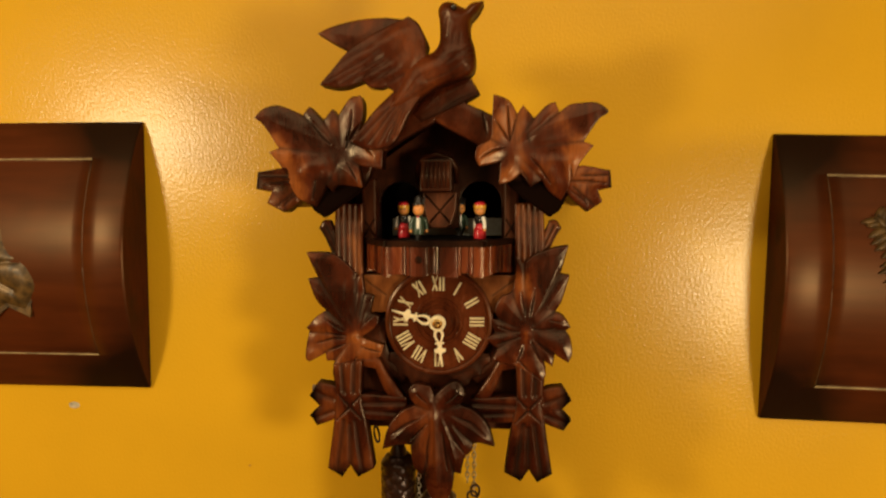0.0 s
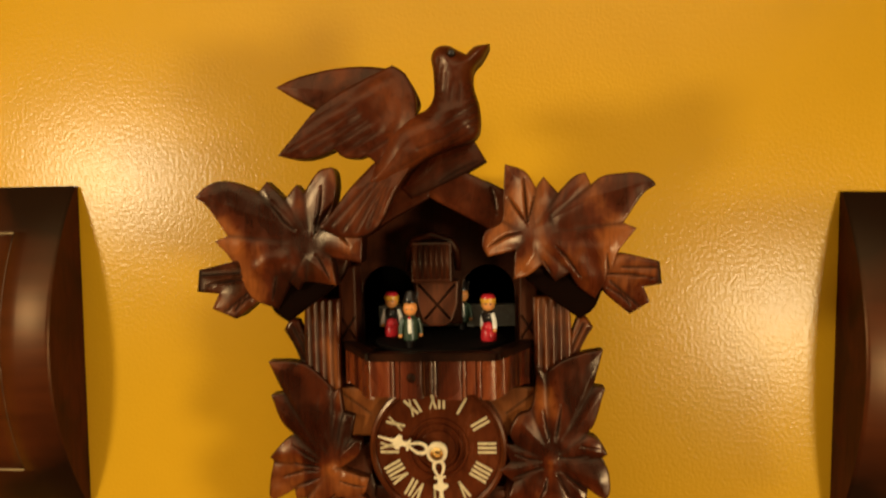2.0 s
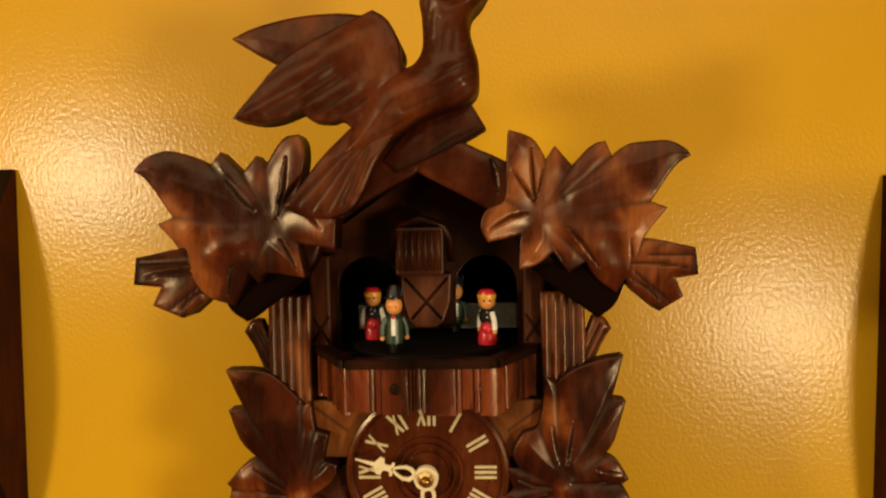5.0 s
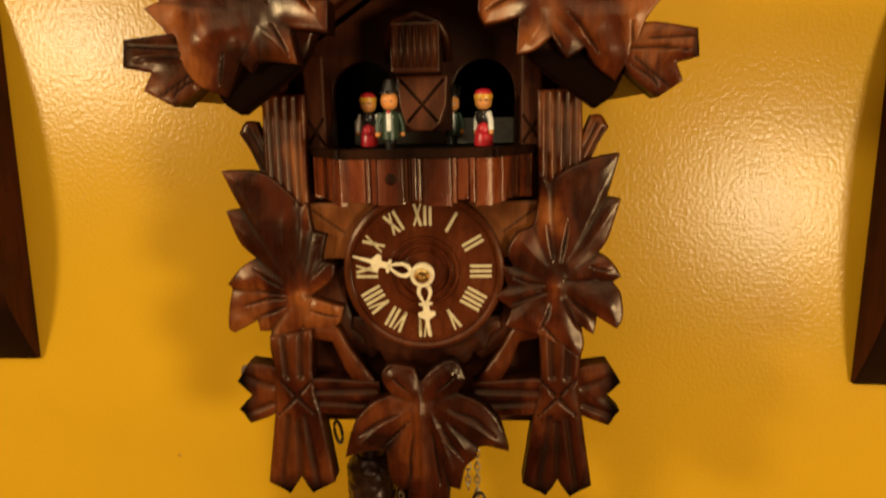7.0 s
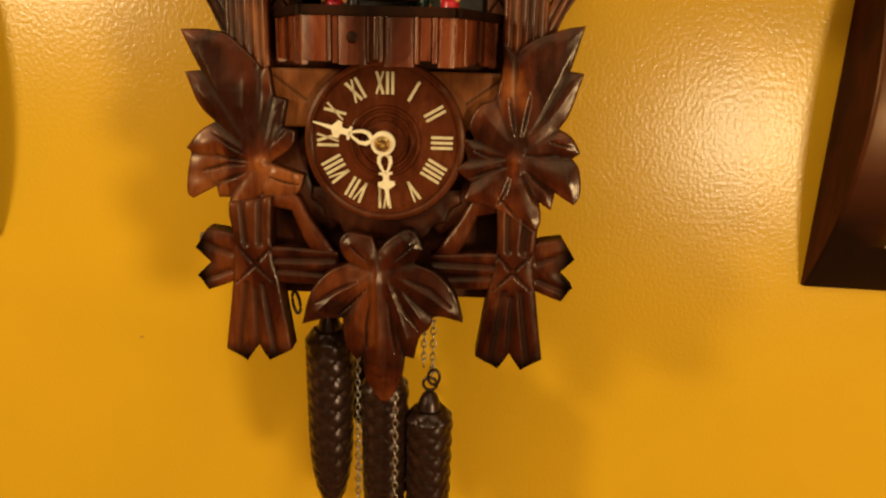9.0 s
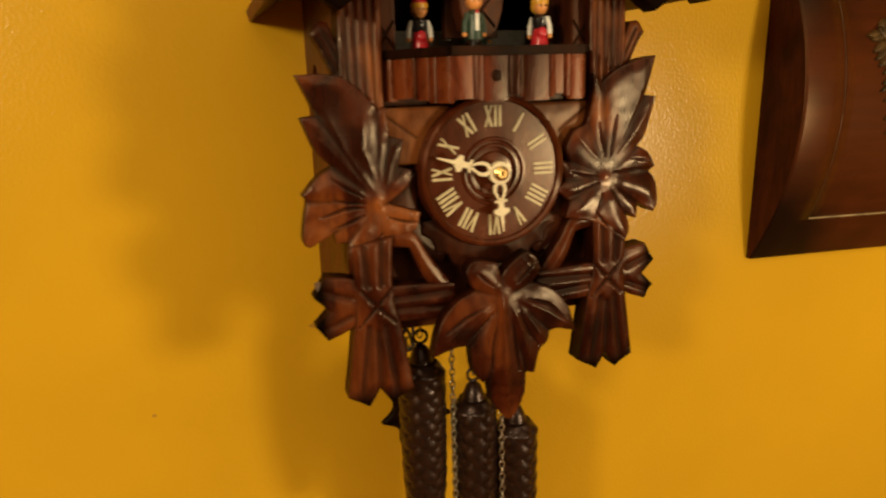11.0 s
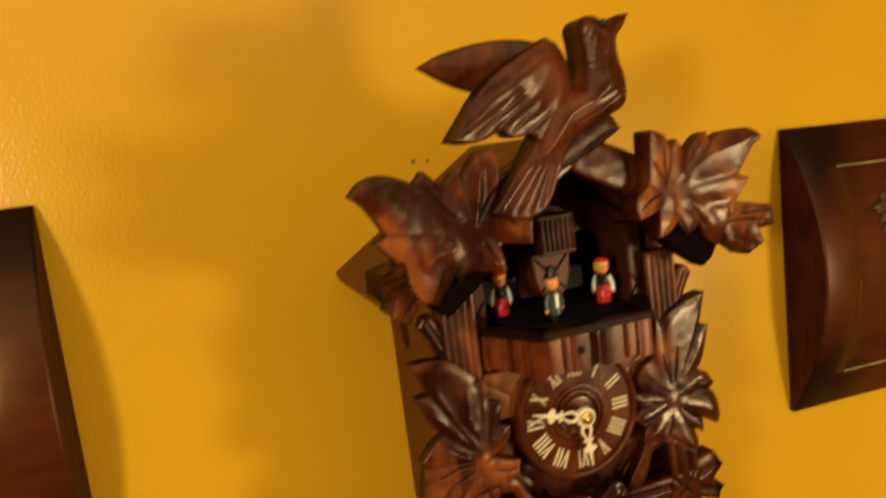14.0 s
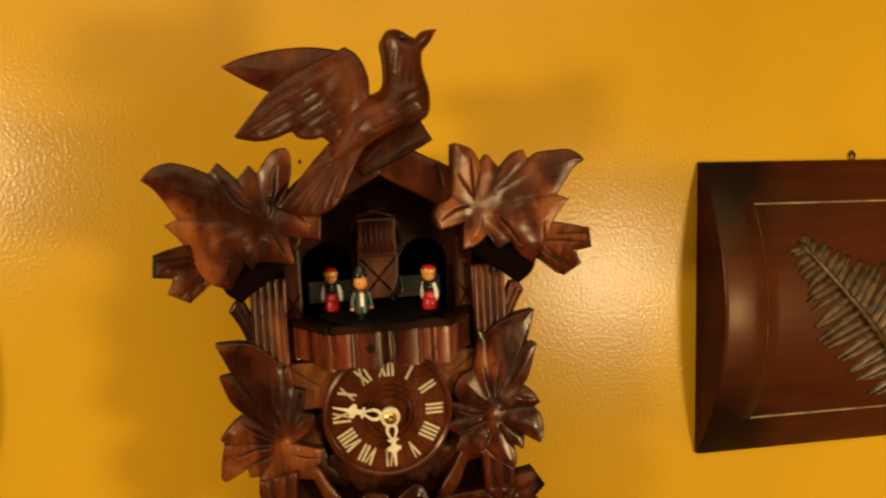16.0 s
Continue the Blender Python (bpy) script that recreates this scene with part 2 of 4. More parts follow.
def carve(outline, veins=(), front=0.0, thick=8.0, pillow=1.6, reach=4.0, groove=1.2, width=0.9, edge=1.2, step=1.1,
          bend=None, subdiv=4, rough=0.12, corner=58.0, centre=None, valley=2.8, forms=(), gouges=(), tones=(), line_dark=0.9, blacken=None):
    """A carved slab: an outline with rounded edges, swelling between grooved veins, walls and a flat back."""
    from mathutils.geometry import delaunay_2d_cdt
    rim = np.array([tuple(p) for p in smooth_outline(outline, subdiv, corner)])
    lo, hi = rim.min(0), rim.max(0)
    gx, gy = np.meshgrid(np.arange(lo[0], hi[0], step), np.arange(lo[1], hi[1], step * 0.87))
    gx[1::2] += step / 2
    grid = np.column_stack([gx.ravel(), gy.ravel()])
    grid = grid[inside(grid, rim)]
    rims = list(zip(rim, np.roll(rim, -1, 0)))
    grid = grid[seg_dist(grid, rims) > step * 0.45]
    co = [Vector(p) for p in np.vstack([rim, grid])]
    flat, _, faces, *_ = delaunay_2d_cdt(co, [], [list(range(len(rim)))], 1, 1e-4)
    pts = np.array([tuple(p) for p in flat])
    d = seg_dist(pts, rims)
    h = pillow * (1 - np.exp(-(d / reach) ** 2))
    # how much darker each point is coloured: creases, grooves, gouges and rim
    darkening = np.zeros(len(pts))
    lines = [pair for vein in veins for pair in zip(vein[:-1], vein[1:])]
    if centre:
        # leaf: soft creases from the notches towards the heart
        heart = Vector(centre)
        corners = [Vector(p) for p in outline]
        area = sum(a.x * b.y - b.x * a.y for a, b in zip(corners, corners[1:] + corners[:1]))
        for a, b, c in zip(corners[-1:] + corners[:-1], corners, corners[1:] + corners[:1]):
            turn = (b - a).angle_signed(c - b, 0) * (1 if area < 0 else -1)
            if turn < -radians(38):
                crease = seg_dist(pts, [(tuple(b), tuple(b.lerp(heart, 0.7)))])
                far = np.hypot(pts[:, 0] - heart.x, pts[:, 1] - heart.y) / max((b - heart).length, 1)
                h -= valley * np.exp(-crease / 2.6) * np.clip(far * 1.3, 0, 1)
                darkening = np.maximum(darkening, 0.6 * np.exp(-(crease / 1.3) ** 2) * np.clip(far, 0, 1))
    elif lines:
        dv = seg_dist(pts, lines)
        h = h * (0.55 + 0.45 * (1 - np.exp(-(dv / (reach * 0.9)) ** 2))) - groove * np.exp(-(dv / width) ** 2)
        darkening = line_dark * np.exp(-(dv / (width * 1.15)) ** 2)
    for line, half, rise in forms:
        # a crisp ridge (half < 0) or a soft swelling, fading at both ends
        off, k = along_line(pts, line)
        shape = np.exp(off / half) if half < 0 else np.exp(-(off / half) ** 2)
        h += 0.5 * rise * shape * np.clip(0.25 + 4 * k, 0, 1) * np.clip(5 * (1 - k), 0, 1)
    for line, half, depth in gouges:
        # a lens-shaped cut of a gouge
        off, k = along_line(pts, line)
        reach_k = half * np.sin(np.pi * np.clip(k, 0.02, 0.98)) ** 0.7
        deep = np.clip(1 - off / reach_k, 0, 1)
        h -= depth * np.sqrt(deep)
        darkening = np.maximum(darkening, 0.85 * np.clip(deep * 1.6, 0, 1))
    # light and shade of the lobes painted in as tone, besides honey stain
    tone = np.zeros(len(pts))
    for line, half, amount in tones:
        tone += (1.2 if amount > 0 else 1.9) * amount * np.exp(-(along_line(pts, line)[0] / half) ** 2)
    e = np.clip(d / edge, 0, 1)
    h -= edge * 0.7 * (1 - np.sqrt(1 - (1 - e) ** 2))
    if bend:
        h += np.array([bend(u, v) for u, v in pts])
    h += np.array([rough * noise.noise((u * 0.16, v * 0.16, front)) for u, v in pts])
    darkening = np.maximum(darkening, 0.35 * np.clip(1.0 - d / 0.9, 0, 1))
    if blacken:
        darkening = np.maximum(darkening, np.array([min(1.0, max(0.0, blacken(u, v))) for u, v in pts]))
    bm = bmesh.new()
    for layer in ("darkening", "tone"):
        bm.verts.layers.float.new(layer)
    dark_layer, tone_layer = bm.verts.layers.float["darkening"], bm.verts.layers.float["tone"]
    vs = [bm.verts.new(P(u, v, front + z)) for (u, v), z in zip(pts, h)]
    for v, value in zip(vs, darkening):
        v[dark_layer] = float(value)
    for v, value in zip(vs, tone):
        v[tone_layer] = float(value)
    for f in faces:
        try:
            bm.faces.new([vs[i] for i in f]).smooth = True
        except ValueError:
            pass
    bmesh.ops.delete(bm, geom=[v for v in bm.verts if not v.link_faces], context="VERTS")
    border = [e for e in bm.edges if len(e.link_faces) == 1]
    back = {}
    for e in border:
        for v in e.verts:
            if v not in back:
                back[v] = bm.verts.new((v.co.x, -(front - thick) * 0.001, v.co.z))
                back[v][dark_layer] = 0.8
    for e in border:
        e.smooth = False
        a, b = e.verts
        bm.faces.new((a, b, back[b], back[a])).smooth = True
    bottom = [e for e in bm.edges if len(e.link_faces) == 1]
    for e in bottom:
        e.smooth = False
    bmesh.ops.holes_fill(bm, edges=bottom, sides=0)
    bmesh.ops.recalc_face_normals(bm, faces=bm.faces)
    return bm


def slab(outline, w0, w1, bevel=0.8):
    """A flat board cut to an outline, from depth w0 to w1, with eased edges."""
    bm = bmesh.new()
    f = bm.faces.new([bm.verts.new(P(u, v, w1)) for u, v in outline])
    bmesh.ops.recalc_face_normals(bm, faces=[f])
    if f.normal.y > 0:
        f.normal_flip()
    ext = bmesh.ops.extrude_face_region(bm, geom=[f])
    for v in [g for g in ext["geom"] if isinstance(g, bmesh.types.BMVert)]:
        v.co.y = -w0 * 0.001
    bmesh.ops.recalc_face_normals(bm, faces=bm.faces)
    if bevel:
        bmesh.ops.bevel(bm, geom=[e for e in bm.edges if e.calc_face_angle(0) > 0.6], offset=bevel * 0.001, segments=2, affect="EDGES", profile=0.6)
    return bm


def block(u0, u1, v0, v1, w0, w1, bevel=0.6):
    return slab([(u0, v0), (u1, v0), (u1, v1), (u0, v1)], w0, w1, bevel)


def join(*meshes):
    """Several bmeshes in one, each with its own material index."""
    out = bmesh.new()
    for k, bm in enumerate(meshes):
        index, bm = bm if isinstance(bm, tuple) else (0, bm)
        for f in bm.faces:
            f.material_index = index
        me = bpy.data.meshes.new("joined")
        bm.to_mesh(me)
        bm.free()
        out.from_mesh(me)
        bpy.data.meshes.remove(me)
    return out


def crisp(bm, limit=28):
    """Outward normals, with edges kept sharp where two faces meet hard."""
    bmesh.ops.recalc_face_normals(bm, faces=bm.faces)
    for e in bm.edges:
        e.smooth = e.calc_face_angle(0) < radians(limit)
    return bm


def lathe(profile, centre, sides=20, squash=1.0):
    """A turned solid about a vertical axis: profile of (radius, v)."""
    bm = bmesh.new()
    u0, v0, w0 = centre
    rings = []
    for r, v in profile:
        rings.append([bm.verts.new(P(u0 + r * math.cos(a), v0 + v, w0 + squash * r * math.sin(a))) for a in (2 * math.pi * k / sides for k in range(sides))])
    for a, b in zip(rings, rings[1:]):
        for k in range(sides):
            bm.faces.new((a[k], a[(k + 1) % sides], b[(k + 1) % sides], b[k])).smooth = True
    bm.faces.new(rings[0])
    bm.faces.new(rings[-1])
    return crisp(bm)


def disc_lathe(profile, sides=96):
    """A solid turned about the axis that points out from the wall: profile of (radius, w)."""
    bm = bmesh.new()
    rings = []
    for r, w in profile:
        rings.append([bm.verts.new(P(r * math.cos(a), r * math.sin(a), w)) for a in (2 * math.pi * k / sides for k in range(sides))])
    for a, b in zip(rings, rings[1:]):
        for k in range(sides):
            bm.faces.new((a[k], a[(k + 1) % sides], b[(k + 1) % sides], b[k])).smooth = True
    bm.faces.new(rings[0])
    bm.faces.new(rings[-1])
    return crisp(bm)


def ball(u, v, w, r, squash=(1, 1, 1), detail=2):
    bm = bmesh.new()
    bmesh.ops.create_icosphere(bm, subdivisions=detail, radius=r * 0.001)
    for vert in bm.verts:
        vert.co = Vector((vert.co.x * squash[0], vert.co.y * squash[2], vert.co.z * squash[1])) + P(u, v, w)
    for f in bm.faces:
        f.smooth = True
    return bm


def tube(points, radius, sides=8, closed=False):
    """A round bar along points (u, v, w)."""
    bm = bmesh.new()
    path = [P(*p) for p in points]
    count = len(path)
    rings = []
    for i, p in enumerate(path):
        a = path[i - 1] if (closed or i) else path[0]
        b = path[(i + 1) % count] if (closed or i < count - 1) else path[-1]
        q = (b - a).to_track_quat("Z", "Y")
        rings.append([bm.verts.new(p + q @ Vector((math.cos(2 * math.pi * k / sides), math.sin(2 * math.pi * k / sides), 0)) * radius * 0.001) for k in range(sides)])
    pairs = list(zip(rings, rings[1:])) + ([(rings[-1], rings[0])] if closed else [])
    for a, b in pairs:
        for k in range(sides):
            bm.faces.new((a[k], a[(k + 1) % sides], b[(k + 1) % sides], b[k])).smooth = True
    if not closed:
        bm.faces.new(rings[0])
        bm.faces.new(rings[-1])
    bmesh.ops.recalc_face_normals(bm, faces=bm.faces)
    return bm


# ---- the room ----
def room_box(name, x0, x1, y0, y1, z0, z1, mat, label, category):
    bm = bmesh.new()
    bmesh.ops.create_cube(bm, size=1)
    for v in bm.verts:
        v.co = Vector(((x0, x1)[v.co.x > 0], (y0, y1)[v.co.y > 0], (z0, z1)[v.co.z > 0]))
    me = bpy.data.meshes.new(name)
    bm.to_mesh(me)
    bm.free()
    me.materials.append(mat)
    return tagged(new(name, me), label, category, kind="structure")


room_box("wall_north", -2.2, 2.2, WALL, WALL + 0.12, 0, 2.5, M_WALL, "mustard yellow semi-gloss painted wall with rolled texture", "wall")
# the rest of the room is unseen, added to close it and bounce light
room_box("wall_south", -2.2, 2.2, -3.6, -3.48, 0, 2.5, M_ROOM, "unseen plain brown wall added behind the camera", "wall")
room_box("wall_west", -2.32, -2.2, -3.6, WALL + 0.12, 0, 2.5, M_WALL, "unseen plain mustard painted side wall", "wall")
room_box("wall_east", 2.2, 2.32, -3.6, WALL + 0.12, 0, 2.5, M_WALL, "unseen plain mustard painted side wall", "wall")
room_box("floor", -2.32, 2.32, -3.6, WALL + 0.12, -0.1, 0, M_FLOOR, "unseen brown wooden floor", "floor")
room_box("ceiling", -2.32, 2.32, -3.6, WALL + 0.12, 2.5, 2.6, M_ROOM, "unseen plain brownish ceiling", "ceiling")

# ---- cuckoo clock ----
clock = thing("cuckoo_clock", *CLOCK, "carved dark walnut cuckoo clock with leaves and bird", "clock")

# case: two side boards with a round sound hole, back, bottom
HOLE_W, HOLE_V, HOLE_R = 38.0, 50.5, 11.0


def side_board(sign):
    bm = bmesh.new()
    u0, u1 = sorted((sign * 81, sign * 74))
    arc = [(HOLE_W + HOLE_R * math.cos(math.pi * k / 12), HOLE_V + HOLE_R * math.sin(math.pi * k / 12)) for k in range(13)]
    upper = [(0, HOLE_V), (0, 118), (116, 118), (116, HOLE_V)] + arc
    lower = [(0, -89), (0, HOLE_V)] + [(w, 2 * HOLE_V - v) for w, v in reversed(arc)] + [(116, HOLE_V), (116, -89)]
    for ring in (upper, lower):
        a = [bm.verts.new(P(u0, v, w)) for w, v in ring]
        b = [bm.verts.new(P(u1, v, w)) for w, v in ring]
        bm.faces.new(a)
        bm.faces.new(b)
        for i in range(len(ring)):
            bm.faces.new((a[i], a[(i + 1) % len(ring)], b[(i + 1) % len(ring)], b[i]))
    bmesh.ops.recalc_face_normals(bm, faces=bm.faces)
    return bm


for sign in (-1, 1):
    part("side_board", side_board(sign), M_BOX, clock, "reddish brown side board with a round sound hole")
# black boards added behind the sound holes, standing in for the unlit inside
for sign in (-1, 1):
    part("hole_backing", block(min(sign * 64, sign * 73), max(sign * 64, sign * 73), -80, 112, 8, 90, 0), M_BLACK, clock, "black board added behind the sound hole to darken it")
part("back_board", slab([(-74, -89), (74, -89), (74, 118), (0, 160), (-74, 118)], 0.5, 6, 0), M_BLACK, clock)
part("bottom_board", block(-74, 74, -89, -83, 6, 116), M_BOX, clock)
part("movement", block(-46, 50, 64, 79, 52, 62), M_GREY, clock, "grey metal music movement inside the case")

# roof boards and bargeboards
for sign in (-1, 1):
    pts = [(0, 174), (sign * 117, 96), (sign * 115, 89), (0, 165)]
    part("roof_board", slab(pts, 0.5, 143, 0.8), M_BOX, clock, "sloping brown roof board")
    barge = [(sign * -1, 153), (sign * 40, 129), (sign * 54, 105), (sign * 84, 82), (sign * 92, 88), (sign * 97, 99), (sign * 50, 150), (sign * 24, 165), (sign * -1, 181)]
    # coloured near black towards the lower end
    part("bargeboard", carve(barge, (), 153, 12, 0.5, 3, gouges=[([(sign * 35, 158), (sign * 37, 150), (sign * 38, 142)], 0.9, 1.2)], blacken=lambda u, v: (116 - v) / 8), M_BIRD, clock, "brown carved bargeboard")
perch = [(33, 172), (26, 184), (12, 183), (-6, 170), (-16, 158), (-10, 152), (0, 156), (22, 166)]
# coloured darker towards the lower edge
part("perch_branch", carve(perch, (), 155, 14, 1.0, 4, gouges=[([(30, 173), (18, 168), (4, 160)], 0.9, 0.8)], blacken=lambda u, v: 0.25 + (162 - v + 0.5 * u) / 14), M_BIRD, clock)

# front board with two arched openings round a central pillar
def arch(u0, u1, v0, v1):
    c, r = (u0 + u1) / 2, (u1 - u0) / 2
    return [(u0, v0)] + [(c - r * math.cos(math.pi * k / 14), v1 - r + r * math.sin(math.pi * k / 14)) for k in range(15)] + [(u1, v0)]


gable = [(-70, 58)] + arch(-50, -16, 58, 110)[:-1] + [(-16, 72), (15, 72)] + arch(15, 49, 58, 110)[1:] + [(70, 58), (70, 112), (0, 160), (-70, 112)]
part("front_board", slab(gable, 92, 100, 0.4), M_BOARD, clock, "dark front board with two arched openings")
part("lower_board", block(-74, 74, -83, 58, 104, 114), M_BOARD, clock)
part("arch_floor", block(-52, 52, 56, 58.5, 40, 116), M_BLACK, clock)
part("pillar", slab([(-9, 76), (-5, 72.5), (5, 72.5), (9, 76), (12.5, 86), (13.5, 101), (-13.5, 101), (-12, 86)], 100, 114, 1.0), M_BOX, clock)
for a, b in (((-8, 77), (11.5, 99)), ((-11.5, 99), (8, 77))):
    part("cross_brace", tube([(*a, 113.6), (*b, 113.6)], 1.0, 6), M_DARK, clock)
shutter = part("cuckoo_door", block(-14, 10.5, 101.5, 126, 100, 130, 1.2), M_BOARD, clock, "small slatted wooden cuckoo door")
for k in range(7):
    part("slat", tube([(-12.2 + 3.4 * k, 104, 130), (-12.2 + 3.4 * k, 124, 130)], 1.3, 6), M_BOARD, shutter)
part("door_lintel", tube([(-17, 108, 114), (-16.6, 120, 118), (-13, 127, 121), (-2, 130.5, 123), (9.5, 127, 121), (13.2, 120, 118), (13.6, 108, 114)], 2.3, 8), M_BOARD, clock)
for u in (-56, 56):
    # brown jambs in a darker walnut, the shade of their inner faces coloured in
    part("inner_jamb", block(u - 5, u + 6, 60, 112, 100, 121, 1.5), M_BOARD, clock)
    for k in (-1, 1):
        part("cross_brace", tube([(u + 0.5 - 4.5 * k, 66, 121), (u + 0.5 + 4.5 * k, 80, 121)], 0.8, 6), M_DARK, clock)

# side posts with deep flutes, and a sprig beside each
for s in (-1, 1):
    post = [(s * 59, 92), (s * 81, 92), (s * 82, 55), (s * 79, 40), (s * 60, 30)]
    flutes = [[(s * u, 90), (s * u, 34)] for u in (64, 68.5, 73, 77.5)]
    part("post", carve(post, flutes, 128, 16, 0.5, 2, 1.6, 0.9, line_dark=0.55, tones=[([(s * 66, 88), (s * 66, 36)], 5, 0.08)]), M_LEAF, clock, "fluted brown side post")
    sprig = [(s * 74, 58), (s * 82, 70), (s * 86, 79), (s * 91, 79), (s * 95, 73), (s * 90, 65), (s * 84, 52), (s * 78, 46)]
    part("sprig", carve(sprig, [[(s * 79, 54), (s * 89, 75)], [(s * 83, 54), (s * 92, 72)]], 126, 8, 1.4, 3, 0.8, 0.8), M_LEAF, clock)

# balcony: rail and half-round planks along three facets
BALCONY = [(-58, 119), (-35, 162), (36, 162), (58, 119)]


# widths of the boards on each facet; narrow ones are half-round fillets
SIDE_BOARDS = [7, 2.2, 9, 6, 2.4, 8, 5, 9]
FRONT_BOARDS = [12, 2.2, 3, 13.5, 1.8, 1.2, 2.6, 2.2, 14.5, 2.2, 6, 2.8, 8]


def boards_along(points, facets):
    """Boards of given widths along each stretch of a polyline: place, direction and width."""
    for (a, b), (c, d), widths in zip(points, points[1:], facets):
        total, done = sum(widths), 0.0
        length = math.hypot(c - a, d - b)
        for wide in widths:
            s = (done + wide / 2) / total
            done += wide
            yield a + (c - a) * s, b + (d - b) * s, math.atan2(d - b, c - a), wide * length / total, wide < 3


balcony = part("balcony", slab([(-56, 42), (56, 42), (56, 60), (-56, 60)], 108, 116, 0.5), M_DARK, clock)
deck = bmesh.new()
lo, hi = ([deck.verts.new(P(u, v, w)) for u, w in [(-56, 116), (-34, 158), (35, 158), (56, 116)]] for v in (56, 58.5))
deck.faces.new(lo), deck.faces.new(hi)
for i in range(4):
    deck.faces.new((lo[i], lo[(i + 1) % 4], hi[(i + 1) % 4], hi[i]))
bmesh.ops.recalc_face_normals(deck, faces=deck.faces)
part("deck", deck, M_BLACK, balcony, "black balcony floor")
for (a, b), (c, d) in zip(BALCONY, BALCONY[1:]):
    bm = bmesh.new()
    inward = Vector((b - d, c - a)).normalized()
    loop = [(a + inward.x * 2.5, b + inward.y * 2.5), (c + inward.x * 2.5, d + inward.y * 2.5), (c - inward.x * 6, d - inward.y * 6), (a - inward.x * 6, b - inward.y * 6)]
    lo, hi = [bm.verts.new(P(u, 60.5, w)) for u, w in loop], [bm.verts.new(P(u, 65.0, w)) for u, w in loop]
    bm.faces.new(lo), bm.faces.new(hi)
    for i in range(4):
        bm.faces.new((lo[i], lo[(i + 1) % 4], hi[(i + 1) % 4], hi[i]))
    bmesh.ops.recalc_face_normals(bm, faces=bm.faces)
    bmesh.ops.bevel(bm, geom=list(bm.edges), offset=0.0006, segments=2, affect="EDGES")
    part("rail", bm, M_DARK, balcony, "dark balcony rail")
for u, w, turn, wide, fillet in boards_along(BALCONY, (SIDE_BOARDS, FRONT_BOARDS, SIDE_BOARDS[::-1])):
    bm = bmesh.new()
    low = 41.5 - 3.0 * abs(math.sin((u + 1) * math.pi / 24)) + random.uniform(-0.3, 0.3)
    lean = random.uniform(-0.05, 0.05)
    proud = 1.0 if fillet else 0.0
    rows = []
    for v in (low, 60.4):
        section = [(-0.49, -2.5), (-0.48, 0.3), (-0.36, 0.75 + proud), (0, 0.85 + 1.3 * proud), (0.36, 0.75 + proud), (0.48, 0.3), (0.49, -2.5)]
        section = [(wide * x, y + wide * x * lean) for x, y in section]
        rows.append([bm.verts.new(P(u + math.cos(turn) * x - math.sin(turn) * y, v, w + math.sin(turn) * x + math.cos(turn) * y)) for x, y in section])
    a, b = rows
    for k in range(7):
        bm.faces.new((a[k], a[(k + 1) % 7], b[(k + 1) % 7], b[k]))
    for f in bm.faces:
        f.smooth = True
    bm.faces.new(a), bm.faces.new(b)
    crisp(bm, 50 if fillet else 25)
    part("plank", bm, M_PLANK, balcony)

part("knot", ball(-11.5, 51, 162.6, 2.8, (1, 1.1, 0.3)), M_DARK, balcony, "dark knot in the balcony wood")

# dial
dial = part("dial", disc_lathe([(0.1, 119.5), (42.5, 119.5), (42.5, 128.5), (41.6, 131.0), (40, 131.7), (38.6, 130.7), (38.2, 128.9), (19, 129.1), (18.4, 130.3), (17.2, 130.4),
                                (16.6, 128.8), (15.4, 128.7), (14.8, 130.1), (13.6, 130.2), (13, 128.5), (11, 128.3), (10.4, 129.5), (9, 129.7), (0.1, 129.9)]), M_DIAL, clock,
            "round reddish brown dial with turned rings")


def stroke(a, b, wide):
    """A raised bar between two points of the dial."""
    (x1, y1), (x2, y2) = a, b
    n = Vector((-(y2 - y1), x2 - x1)).normalized() * wide / 2
    return slab([(x1 - n.x, y1 - n.y), (x2 - n.x, y2 - n.y), (x2 + n.x, y2 + n.y), (x1 + n.x, y1 + n.y)], 128.3, 129.8, 0.25)


NUMERALS = ["XII", "I", "II", "III", "IIII", "V", "VI", "VII", "VIII", "IX", "X", "XI"]
for hour, text in enumerate(NUMERALS):
    angle = radians(-30 * hour)
    advance = {"I": 2.7, "V": 5.0, "X": 5.2}
    width = sum(advance[c] for c in text)
    x, bars = -width / 2, []
    for c in text:
        w = advance[c]
        if c == "I":
            bars.append(((x + w / 2, 24.2), (x + w / 2, 35.6), 1.5))
        elif c == "V":
            bars += [((x + w / 2, 24.2), (x + 0.8, 35.6), 1.5), ((x + w / 2, 24.2), (x + w - 0.8, 35.6), 1.0)]
        else:
            bars += [((x + w - 0.8, 24.2), (x + 0.8, 35.6), 1.5), ((x + 0.8, 24.2), (x + w - 0.8, 35.6), 1.0)]
        x += w
    turned = [tuple((p[0] * math.cos(angle) - p[1] * math.sin(angle), p[0] * math.sin(angle) + p[1] * math.cos(angle)) for p in bar[:2]) + (bar[2],) for bar in bars]
    part("numeral", join(*[stroke(*bar) for bar in turned]), M_NUMERAL, dial, "raised cream Roman numeral " + text)


